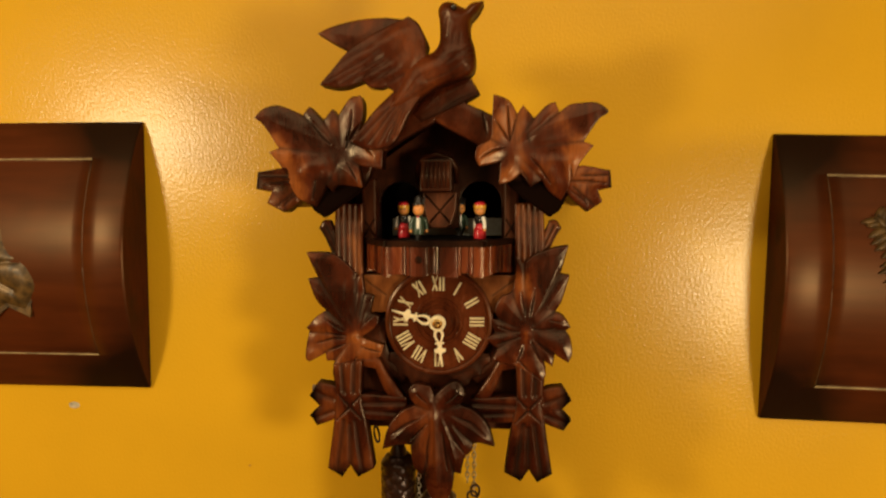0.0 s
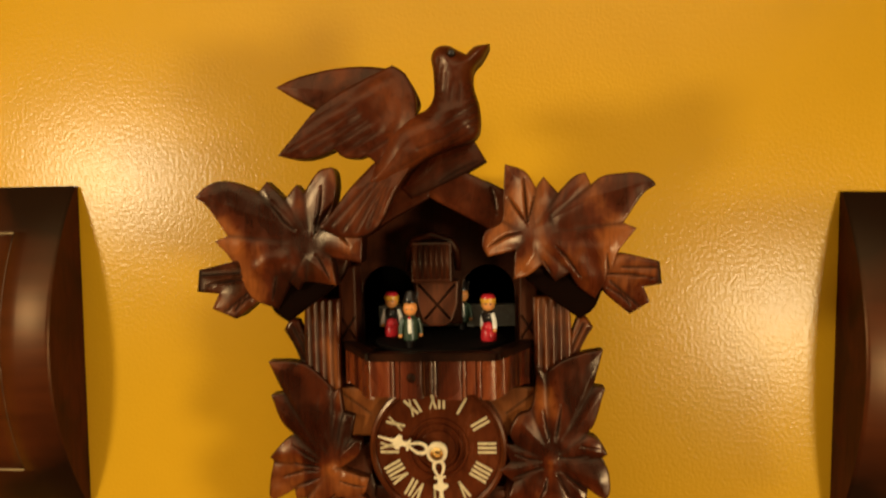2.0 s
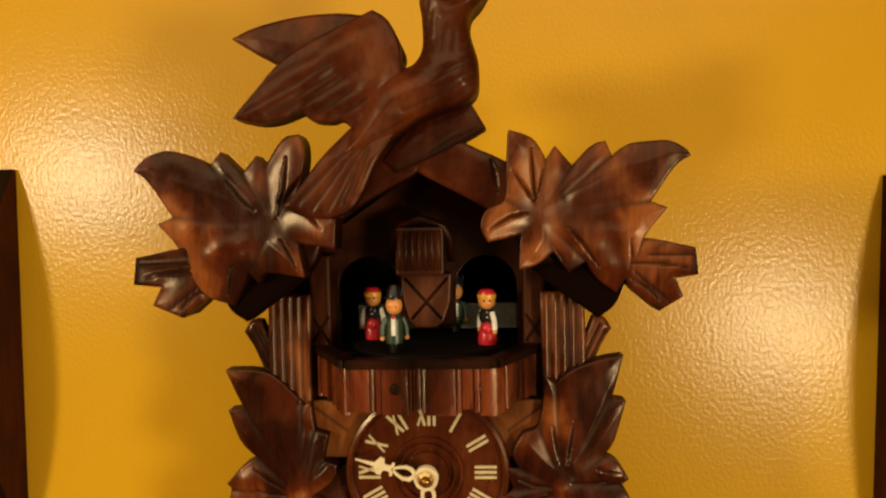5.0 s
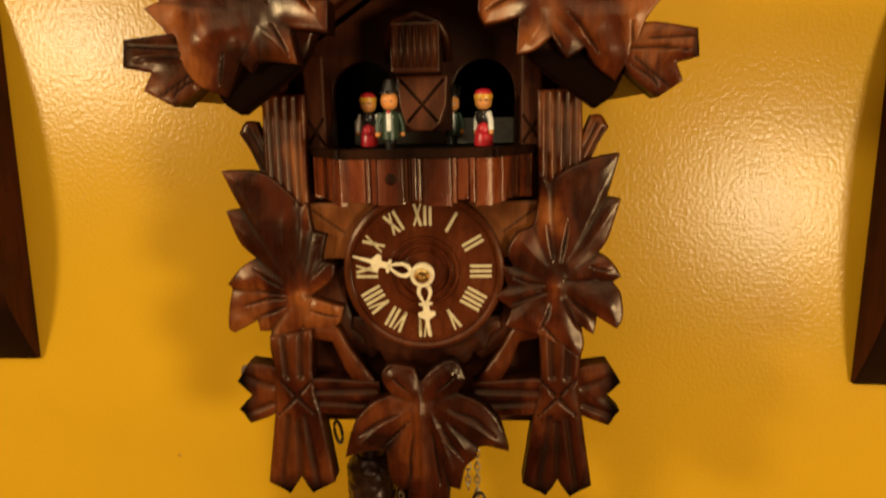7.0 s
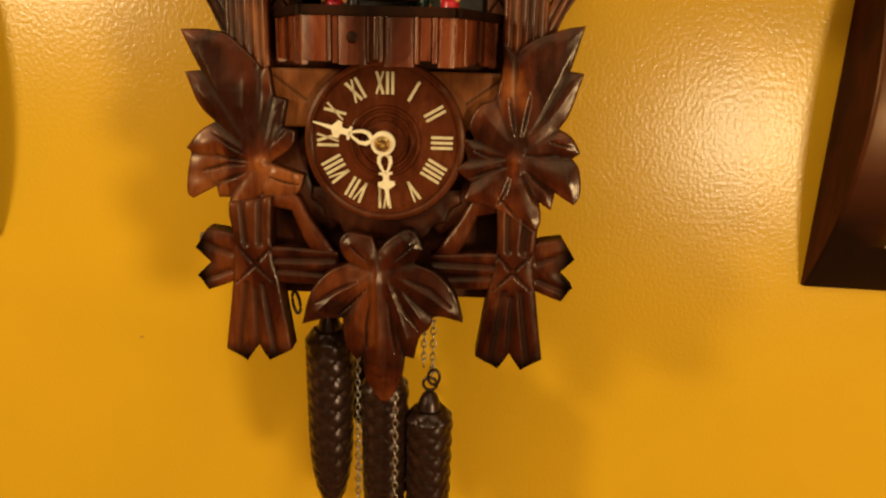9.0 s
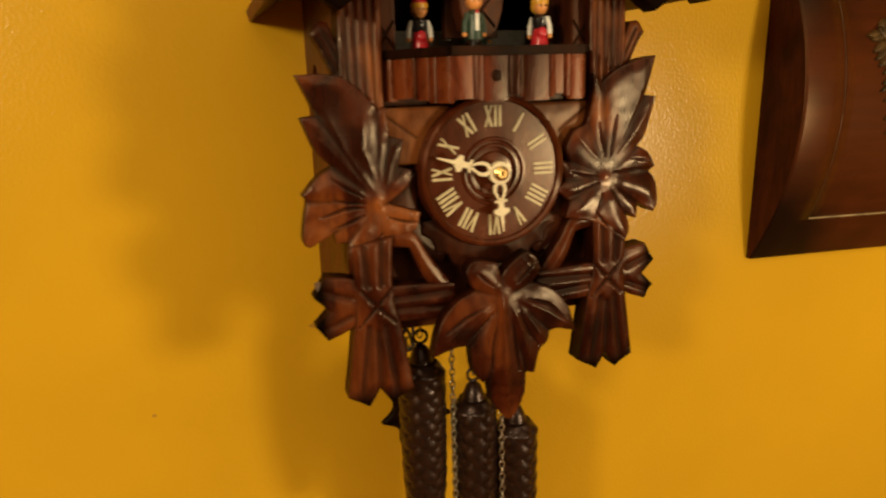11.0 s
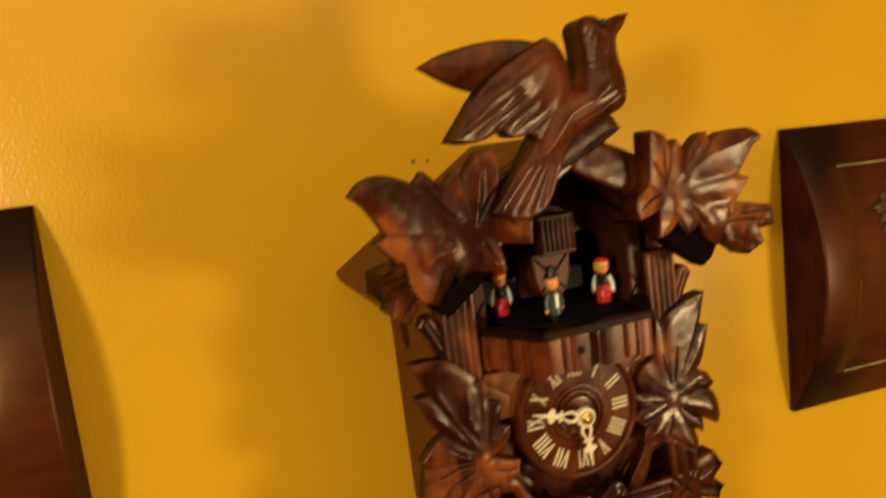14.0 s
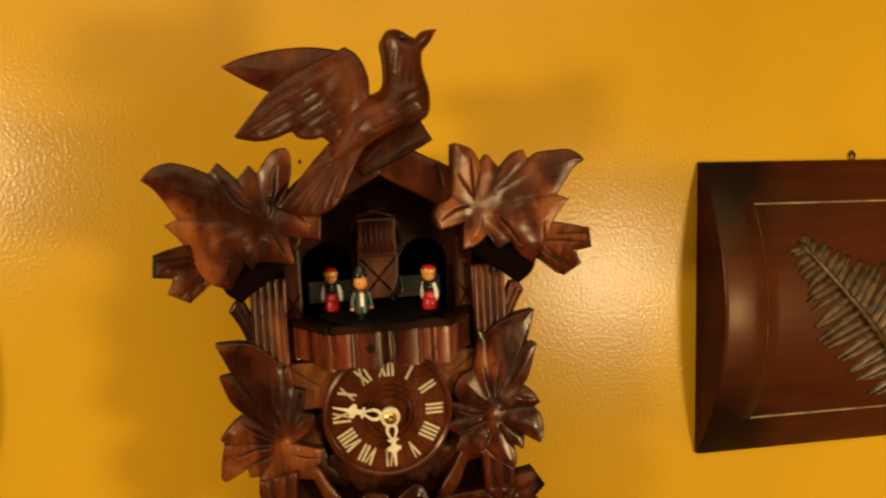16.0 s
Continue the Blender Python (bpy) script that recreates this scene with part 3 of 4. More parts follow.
def fret_hand(length, level, angle):
    """A carved fretwork hand: eyed loop, trefoil and point, cut from a thin sheet."""
    c, s = math.cos(angle), math.sin(angle)

    def at(x, y):
        return (x * c - y * s, x * s + y * c)
    f = length / 36.0

    def sheet(pts):
        return slab([at(x * f, y) for x, y in pts], level, level + 1.1, 0.25)
    ring = [at(6.2 * math.cos(a), 6.2 * math.sin(a)) for a in (2 * math.pi * k / 28 for k in range(28))]
    upper = [(5, 1.2), (7.5, 3.6), (11, 4.0), (14.5, 2.6), (17.5, 0.9), (18.4, 0.0), (16.8, 0), (14, 1.2), (11, 2.1), (8.6, 1.7), (6.8, 0.0), (5, 0)]
    tip = [(15.5, 0), (16.6, 1.2), (16.4, 3.4), (17.8, 3.6), (18.2, 1.7), (20.5, 1.5), (21.6, 2.1), (22.0, 4.3), (24.2, 4.6), (25.3, 2.8), (26.5, 1.1), (36, 0.35), (36, 0)]
    low = [(x, -y) for x, y in reversed(tip) if y > 0]
    return join(slab(ring, level, level + 1.1, 0.3), sheet(upper), sheet([(x, -y) for x, y in upper]), sheet(tip + low))


part("minute_hand", fret_hand(37, 138.2, math.atan2(10, -35)), M_BONE, clock, "cream fretwork minute hand")
part("hour_hand", fret_hand(33, 135.6, math.atan2(-32, 2.6)), M_BONE, clock, "cream fretwork hour hand")
part("arbor_nut", disc_lathe([(0.1, 129), (3.0, 129), (3.0, 140), (3.9, 140), (3.9, 140.8), (2.4, 141.8), (1.4, 141.8), (1.2, 140.4), (0.1, 140.2)], 32), M_BRASS, clock, "small brass nut")

# facets round the dial
for s in (-1, 1):
    corner = [(s * 60, 36), (s * 18, 36), (s * 28, 22), (s * 36, 6), (s * 60, 6)]
    part("corner_block", carve(corner, [[(s * 60, 33), (s * 42, 20)]], 124, 10, 0.3, 4, 0.5, 0.5, edge=0.7), M_HONEY, clock)
    low = [(s * 62, -8), (s * 42, 2), (s * 42, -20), (s * 36, -34), (s * 24, -44), (s * 30, -52), (s * 46, -40), (s * 62, -30)]
    part("dial_bracket", carve(low, (), 122, 8, 1.2, 4), M_BOARD, clock)
part("apron_block", carve([(-40, -26), (40, -26), (41, -33), (35, -37), (33, -44), (26, -46), (22, -52), (12, -54), (-12, -54), (-22, -52), (-26, -46), (-33, -44), (-35, -37), (-41, -33)], (), 124, 10, 1.5, 6), M_BOARD, clock)

# upper leaves
UPPER_WEST = [(-131, 155), (-125, 161), (-116, 164), (-107, 162), (-96, 157), (-91, 163), (-81, 153), (-74, 161), (-70, 156), (-61, 168), (-53, 170), (-51, 166), (-51, 156),
              (-55, 141), (-43, 134), (-36, 131), (-37, 117), (-55, 120), (-52, 104), (-71, 106), (-76, 101), (-80, 106), (-89, 90), (-102, 98), (-112, 119), (-121, 130), (-114, 133), (-124, 149)]
UPPER_EAST = [(43, 169), (50, 167), (55, 164), (60, 156), (64, 162), (72, 153), (81, 162), (87, 164), (90, 157), (97, 162), (105, 163), (115, 163), (122, 159), (124, 156), (117, 151),
              (107, 136), (114, 133), (104, 120), (100, 109), (92, 94), (83, 101), (78, 109), (70, 104), (63, 114), (55, 108), (47, 106), (48, 122), (33, 119), (30, 125), (32, 133), (41, 138), (42, 153)]


def eased(x, soft=10.0):
    """Nought below 0, x above, with a rounded turn."""
    return (x + math.sqrt(x * x + soft * soft)) / 2


def west_bend(u, v):
    """Inner lobes rise towards the middle of the clock, the tip curls forward, the lower part rolls under."""
    return 0.24 * eased(u + 68) + 0.12 * eased(-92 - u) - 0.018 * eased(116 - v) ** 2 * math.exp(-((u + 76) / 18) ** 2) + 1.2


def east_bend(u, v):
    inner = 0.26 * eased(60 - u) + 0.12 * eased(v - 134) / (1 + math.exp((u - 66) / 4))
    return inner + 0.13 * eased(u - 90) - 0.011 * eased(116 - v) ** 2 * math.exp(-((u - 80) / 21) ** 2) - 0.8


WEST_GOUGES = [([(-59, 160), (-61, 146), (-65, 131)], 1.15, 2.0), ([(-51, 152), (-59, 142), (-64, 133)], 1.2, 1.8), ([(-59, 136), (-50, 134), (-43, 126)], 1.1, 1.6),
               ([(-64, 123), (-60, 116), (-55, 107)], 0.9, 1.4), ([(-89, 150), (-82, 141), (-74, 134)], 0.8, 1.2), ([(-87, 110), (-89, 102), (-91, 95)], 0.8, 1.0)]
WEST_FORMS = [([(-126, 155), (-87, 140), (-66, 129)], -4.0, 1.1), ([(-99, 112), (-92, 118), (-76, 122)], 4.0, 2.6), ([(-70, 121), (-61, 114), (-53, 106)], -3.0, 2.0),
              ([(-80, 118), (-79, 108), (-76, 103)], 4.0, 2.4), ([(-110, 132), (-98, 126), (-84, 124)], 6.0, 1.6), ([(-92, 158), (-84, 148), (-72, 134)], 4.0, 1.4)]
# rolled-under hollow painted dark, gleaming inner lobes pale; the honey rim is stain
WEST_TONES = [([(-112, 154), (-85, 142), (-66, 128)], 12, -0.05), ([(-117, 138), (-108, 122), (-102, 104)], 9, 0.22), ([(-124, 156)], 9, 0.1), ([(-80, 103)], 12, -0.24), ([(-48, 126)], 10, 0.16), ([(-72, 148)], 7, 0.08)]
EAST_GOUGES = [([(53, 162), (54, 148), (55, 135)], 1.1, 2.0), ([(44, 152), (50, 143), (54, 137)], 0.9, 1.5), ([(59, 152), (57, 144), (55, 137)], 0.8, 1.2), ([(33, 124), (43, 130), (52, 132)], 1.1, 1.6),
               ([(69, 125), (76, 118), (84, 106)], 1.0, 1.6), ([(98, 120), (99, 110), (97, 102)], 0.9, 1.3), ([(62, 118), (66, 112), (69, 106)], 0.7, 1.0)]
EAST_FORMS = [([(122, 158), (89, 150), (56, 132)], -4.0, 1.2), ([(58, 130), (58, 120), (52, 110)], -3.0, 1.8), ([(80, 123), (94, 121), (104, 124)], 4.0, 1.8), ([(66, 126), (82, 116), (90, 100)], 5.0, 2.0),
              ([(84, 160), (74, 148), (62, 137)], 4.0, 1.4), ([(112, 134), (92, 136), (72, 134)], 5.0, 1.4)]
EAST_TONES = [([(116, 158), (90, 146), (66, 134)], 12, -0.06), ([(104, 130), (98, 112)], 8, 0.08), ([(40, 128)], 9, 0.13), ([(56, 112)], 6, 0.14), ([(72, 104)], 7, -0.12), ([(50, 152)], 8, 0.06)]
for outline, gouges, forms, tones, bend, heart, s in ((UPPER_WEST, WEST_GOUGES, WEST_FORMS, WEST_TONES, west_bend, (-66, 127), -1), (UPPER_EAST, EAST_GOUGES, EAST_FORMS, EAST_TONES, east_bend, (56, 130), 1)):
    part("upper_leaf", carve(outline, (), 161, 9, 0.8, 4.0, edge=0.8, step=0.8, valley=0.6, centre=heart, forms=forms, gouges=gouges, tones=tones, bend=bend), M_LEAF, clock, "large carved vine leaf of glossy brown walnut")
    fork = [(s * 104, 119), (s * 125, 115), (s * 126, 103), (s * 117, 101), (s * 120, 93), (s * 110, 86), (s * 97, 98), (s * 94, 110)]
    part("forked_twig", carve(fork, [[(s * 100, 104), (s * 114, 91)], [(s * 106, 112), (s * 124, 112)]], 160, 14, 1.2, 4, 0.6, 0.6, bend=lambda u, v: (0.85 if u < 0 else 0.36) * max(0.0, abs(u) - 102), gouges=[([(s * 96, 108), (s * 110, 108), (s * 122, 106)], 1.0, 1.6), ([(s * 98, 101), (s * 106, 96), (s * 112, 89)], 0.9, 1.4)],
                              blacken=lambda u, v: max((abs(u) - 122) / 4, (90 - v) / 5)), M_LEAF, clock)

# lower leaves
LOWER_WEST = [(-104, 54), (-90, 54), (-79, 51), (-66, 39), (-64, 35), (-60, 37), (-58, 22), (-51, 20), (-54, 6), (-47, 4), (-49, -4), (-61, -13), (-43, -19), (-47, -29), (-61, -32),
              (-71, -41), (-83, -49), (-84, -41), (-83, -32), (-89, -32), (-90, -26), (-103, -33), (-106, -30), (-105, -19), (-103, -9), (-105, -6), (-97, 3), (-89, 8), (-97, 17), (-103, 33), (-95, 34)]
LOWER_EAST = [(100, 60), (89, 58), (75, 53), (66, 46), (60, 51), (60, 40), (57, 24), (49, 20), (44, 10), (47, 2), (40, 3), (44, -8), (37, -13), (46, -20), (42, -29), (56, -32), (66, -36),
              (80, -46), (83, -39), (82, -29), (88, -33), (90, -24), (100, -30), (103, -24), (102, -12), (98, -6), (102, -3), (97, 5), (90, 9), (95, 17), (101, 37), (94, 38)]
LW_FORMS = [([(-68, -6), (-81, 14), (-96, 46)], -2.4, 1.9), ([(-72, -4), (-84, 10), (-98, 26)], -2.2, 1.6), ([(-67, 0), (-73, 16), (-72, 34)], -2.4, 1.4), ([(-64, -2), (-65, 8), (-62, 24)], -2.2, 1.2),
            ([(-62, -6), (-56, 13), (-52, 18)], -2.2, 1.3), ([(-61, -8), (-50, 7), (-48, 3)], -2.2, 1.1), ([(-70, -9), (-86, -2), (-102, -6)], 5.0, 2.4), ([(-72, -18), (-90, -24), (-104, -30)], 4.5, 2.2),
            ([(-70, -22), (-80, -34), (-83, -46)], 4.5, 2.2), ([(-60, -16), (-52, -18), (-45, -19)], 4.0, 2.4), ([(-64, -24), (-56, -30), (-48, -28)], 4.0, 1.6), ([(-65, -13)], 3.0, 2.0)]
LW_GOUGES = [([(-90, -9), (-82, -11), (-72, -12)], 0.9, 1.5), ([(-97, -18), (-84, -14), (-73, -14)], 1.0, 1.7), ([(-90, -24), (-81, -21), (-73, -18)], 0.9, 1.5), ([(-62, -20), (-53, -23), (-46, -24)], 0.9, 1.4),
             ([(-82, -47), (-72, -37), (-64, -28)], 0.9, 1.5), ([(-91, 3), (-82, -4), (-73, -9)], 0.8, 1.3), ([(-58, -2), (-53, 3), (-50, 6)], 0.6, 0.8)]
# shade of the upper blade painted dark, glossy heart and lobes pale
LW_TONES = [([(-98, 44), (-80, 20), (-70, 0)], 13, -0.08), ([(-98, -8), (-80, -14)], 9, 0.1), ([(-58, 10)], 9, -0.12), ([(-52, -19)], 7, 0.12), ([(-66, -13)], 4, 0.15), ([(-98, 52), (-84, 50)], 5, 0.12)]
LE_FORMS = [([(68, 0), (60, 6), (47, 20)], -2.2, 1.3), ([(71, 2), (79, 14), (97, 54)], -2.4, 1.4), ([(73, 2), (85, 14), (99, 34)], -2.2, 1.2),
            ([(74, -2), (90, 4), (100, -2)], 5.0, 1.6), ([(74, -10), (90, -15), (102, -22)], 4.5, 1.4), ([(72, -16), (82, -28), (88, -32)], 4.0, 1.2), ([(68, -16), (74, -32), (80, -44)], 4.5, 1.3),
            ([(62, -10), (50, -12), (40, -12)], 4.0, 1.2), ([(62, -16), (52, -24), (44, -28)], 4.0, 1.1), ([(68, -7)], 3.0, 1.1)]
LE_GOUGES = [([(75, 27), (73, 14), (71, 4)], 0.9, 1.3), ([(64, 25), (66, 14), (68, 4)], 0.8, 1.1), ([(86, 2), (92, 1), (98, 0)], 0.7, 0.9), ([(73, -5), (82, -5), (92, -4)], 0.9, 1.5), ([(74, -13), (84, -21), (94, -27)], 1.0, 1.6), ([(72, -15), (78, -26), (84, -33)], 0.9, 1.5), ([(60, -26), (69, -36), (80, -44)], 0.9, 1.5),
             ([(44, -18), (56, -13), (64, -11)], 0.9, 1.5), ([(46, -3), (55, -6), (63, -7)], 0.8, 1.3), ([(66, -16), (64, -24), (60, -31)], 0.8, 1.3)]
# same painted shading: dark blade, pale where the leaf gleams
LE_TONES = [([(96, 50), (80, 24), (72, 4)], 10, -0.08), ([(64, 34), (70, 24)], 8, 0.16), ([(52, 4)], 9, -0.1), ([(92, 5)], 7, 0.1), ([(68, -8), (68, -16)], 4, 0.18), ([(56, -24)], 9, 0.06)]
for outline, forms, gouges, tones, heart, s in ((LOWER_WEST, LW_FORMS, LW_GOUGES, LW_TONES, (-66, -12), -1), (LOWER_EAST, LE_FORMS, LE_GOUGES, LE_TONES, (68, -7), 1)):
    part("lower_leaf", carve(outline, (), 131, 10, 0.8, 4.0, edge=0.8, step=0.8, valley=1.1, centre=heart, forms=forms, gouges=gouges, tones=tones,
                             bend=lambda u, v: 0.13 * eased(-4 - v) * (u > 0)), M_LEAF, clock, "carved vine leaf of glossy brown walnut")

# crossed logs, feet and diagonal twigs
for s in (-1, 1):
    upright = [(s * 60, -30), (s * 83, -34), (s * 81, -60), (s * 83, -80), (s * 88.5, -118), (s * 77, -125), (s * 70.5, -115.5), (s * 64, -124.5), (s * 51.5, -117.5), (s * 57, -80), (s * 61, -60)]
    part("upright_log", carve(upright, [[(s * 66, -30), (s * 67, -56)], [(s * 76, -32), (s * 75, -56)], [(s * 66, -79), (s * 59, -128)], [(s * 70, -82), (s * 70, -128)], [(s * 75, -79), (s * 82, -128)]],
                              134.4, 13, gouges=[([(s * 59, -56), (s * 70, -67.5), (s * 81, -79)], 1.2, 1.6), ([(s * 59, -79), (s * 70, -67.5), (s * 81, -56)], 1.2, 1.6)], pillow=0.9, reach=3, groove=1.6, width=1.5, line_dark=0.6, blacken=lambda u, v: (-113 - v) / 9), M_LOG, clock, "grooved carved foot")
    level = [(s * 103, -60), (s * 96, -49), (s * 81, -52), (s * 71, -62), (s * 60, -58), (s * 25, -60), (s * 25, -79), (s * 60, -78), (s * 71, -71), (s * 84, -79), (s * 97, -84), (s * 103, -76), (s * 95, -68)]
    part("level_log", carve(level, [[(s * 106, -54), (s * 84, -62)], [(s * 106, -81), (s * 84, -72)], [(s * 60, -65), (s * 24, -64)], [(s * 60, -71), (s * 24, -73)]], 133, 12, 1.0, 4, 1.5, 1.6, line_dark=0.5, blacken=lambda u, v: (abs(u) - 91) / 8), M_LOG, clock)
    slant = [(s * 62, -28), (s * 48, -29), (s * 40, -42), (s * 27, -60), (s * 34, -66), (s * 43, -55), (s * 50, -38), (s * 62, -36)]
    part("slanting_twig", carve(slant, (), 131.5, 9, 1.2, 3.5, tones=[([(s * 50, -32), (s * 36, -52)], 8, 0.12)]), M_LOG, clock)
BOTTOM = [(-22, -51), (-17, -46), (-5, -48), (-2, -56), (3, -50), (12, -44), (18, -46), (22, -54), (17, -62), (29, -67), (39, -78), (44, -94), (33, -91), (28, -92), (26, -98), (21, -103), (18, -116), (13, -115), (11, -129), (5, -141), (0, -142),
          (-8, -130), (-10, -116), (-14, -117), (-19, -110), (-21, -94), (-30, -94), (-43, -98), (-38, -80), (-28, -68), (-17, -63), (-21, -57)]
BL_FORMS = [([(-3, -58), (-2, -79), (0, -139)], -4.0, 5.8), ([(-5, -72), (-12, -88), (-18, -108)], -3.0, 4.1), ([(3, -72), (9, -88), (16, -112)], -3.0, 3.7), ([(-8, -70), (-24, -80), (-40, -96)], -3.0, 3.7), ([(-7, -72), (-22, -84), (-32, -94)], -2.4, 3.1),
            ([(8, -70), (26, -80), (42, -92)], -3.0, 3.7), ([(8, -74), (17, -86), (24, -97)], -2.4, 3.1), ([(-4, -62), (-12, -56), (-18, -49)], 6.0, 2.4), ([(2, -62), (10, -54), (17, -48)], 6.0, 2.4)]
BL_GOUGES = [([(-17, -52), (-12, -57), (-7, -61)], 0.8, 1.2), ([(18, -50), (12, -56), (6, -61)], 0.8, 1.2), ([(-12, -72), (-24, -77), (-36, -86)], 0.8, 1.4), ([(-8, -76), (-17, -86), (-24, -93)], 0.9, 1.5), ([(12, -70), (26, -75), (38, -86)], 0.8, 1.4),
             ([(8, -78), (14, -90), (21, -100)], 0.9, 1.5), ([(-6, -84), (-8, -98), (-8, -112)], 0.9, 1.4), ([(4, -82), (6, -98), (8, -114)], 0.9, 1.4)]
# hollows between the ridges painted darker, honey left of the middle
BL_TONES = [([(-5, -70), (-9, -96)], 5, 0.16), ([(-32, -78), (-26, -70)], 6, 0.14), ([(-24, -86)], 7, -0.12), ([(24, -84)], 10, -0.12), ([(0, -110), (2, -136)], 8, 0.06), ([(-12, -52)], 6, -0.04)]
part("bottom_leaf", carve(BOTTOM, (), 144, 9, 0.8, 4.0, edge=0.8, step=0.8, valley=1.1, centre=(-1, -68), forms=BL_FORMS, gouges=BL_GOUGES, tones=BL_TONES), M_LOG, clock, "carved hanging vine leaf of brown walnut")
part("log_end", tube([(-94, -57, 126), (-100.8, -58, 126)], 5.0, 20), M_ENDGRAIN, clock, "greyish cut end of a log")

# bird
BODY = [(4, 228), (7, 233), (13, 234), (19, 231), (23, 229), (28, 233), (36, 234), (32, 227), (27, 221), (27, 211), (30, 200), (30, 189), (26, 183), (15, 179), (-1, 173), (-14, 164), (-26, 157), (-36, 159),
        (-30, 168), (-26, 174), (-18, 190), (-6, 197), (1, 200), (5, 207), (5, 220)]
FEATHERS = [[(8, 182), (22, 190)], [(14, 181), (26, 187)], [(10, 190), (24, 198)], [(8, 226), (7, 218)], [(10, 222), (8, 212)], [(13, 218), (11, 208)], [(16, 213), (14, 203)], [(20, 212), (19, 203)], [(-4, 178), (12, 184)], [(-14, 168), (0, 176)]]
FEATHERS += [[(23.5, 187 + 4.2 * k), (28.5, 189.5 + 4.2 * k)] for k in range(7)] + [[(5.5, 207 + 4.0 * k), (9.5, 204.5 + 4.0 * k)] for k in range(5)]
bird = part("bird", carve(BODY, FEATHERS, 173, 23, 4.5, 10, 0.3, 0.6, edge=9.0, line_dark=0.35, step=0.8), M_BIRD, clock, "carved dark walnut bird with raised wings")
TAIL = [(-6, 173), (-17, 155), (-24, 141), (-30, 134), (-40, 131), (-50, 132), (-59, 137), (-51, 146), (-44, 155), (-34, 166), (-24, 174)]
part("tail", carve(TAIL, [[(-20, 164), (-32, 136)], [(-21, 165), (-39, 134)], [(-22, 166), (-46, 135)], [(-24, 167), (-52, 138)], [(-19, 162), (-27, 141)]], 173, 9, 1.0, 4, 0.6, 0.6, edge=1.0, line_dark=0.5,
                   bend=lambda u, v: -5.0 * max(0.0, (v - 158) / 16)), M_BIRD, bird, "fanned carved tail with feather grooves")
FAR_WING = [(-85, 216), (-73, 221), (-54, 225), (-35, 226), (-20, 224), (-12, 221), (-6, 212), (-4, 202), (-16, 190), (-35, 196), (-59, 202), (-72, 208)]
part("wing", carve(FAR_WING, (), 160, 8, 1.6, 6, 0.2, 1.2), M_BIRD, bird, "raised carved wing")
NEAR_WING = [(-17, 224), (-10, 219), (-5, 208), (-5, 195), (-9, 182), (-20, 172), (-26, 170), (-32, 175), (-37, 174), (-45, 175), (-49, 179), (-60, 175), (-69, 174), (-79, 176), (-70, 187), (-57, 202), (-38, 214)]
part("wing", carve(NEAR_WING, [[(-36, 200), (-74, 178)], [(-34, 196), (-64, 177)], [(-30, 193), (-54, 178)], [(-26, 188), (-43, 177)], [(-20, 184), (-33, 176)], [(-42, 205), (-68, 189)], [(-16, 180), (-26, 172)]], 170, 9, 2.4, 6, 0.45, 0.6, line_dark=0.3, forms=[([(-16, 218), (-30, 206), (-50, 192)], 6.0, 3.0), ([(-12, 212), (-14, 196), (-24, 182)], 5.0, 2.0)],
                   bend=lambda u, v: 11.0 * max(0.0, (-20 - u) / 66) ** 1.3), M_BIRD, bird, "raised carved wing with feather grooves")
part("eye", ball(15.5, 228.3, 174.4, 2.3), M_INK, bird, "glossy black eye")


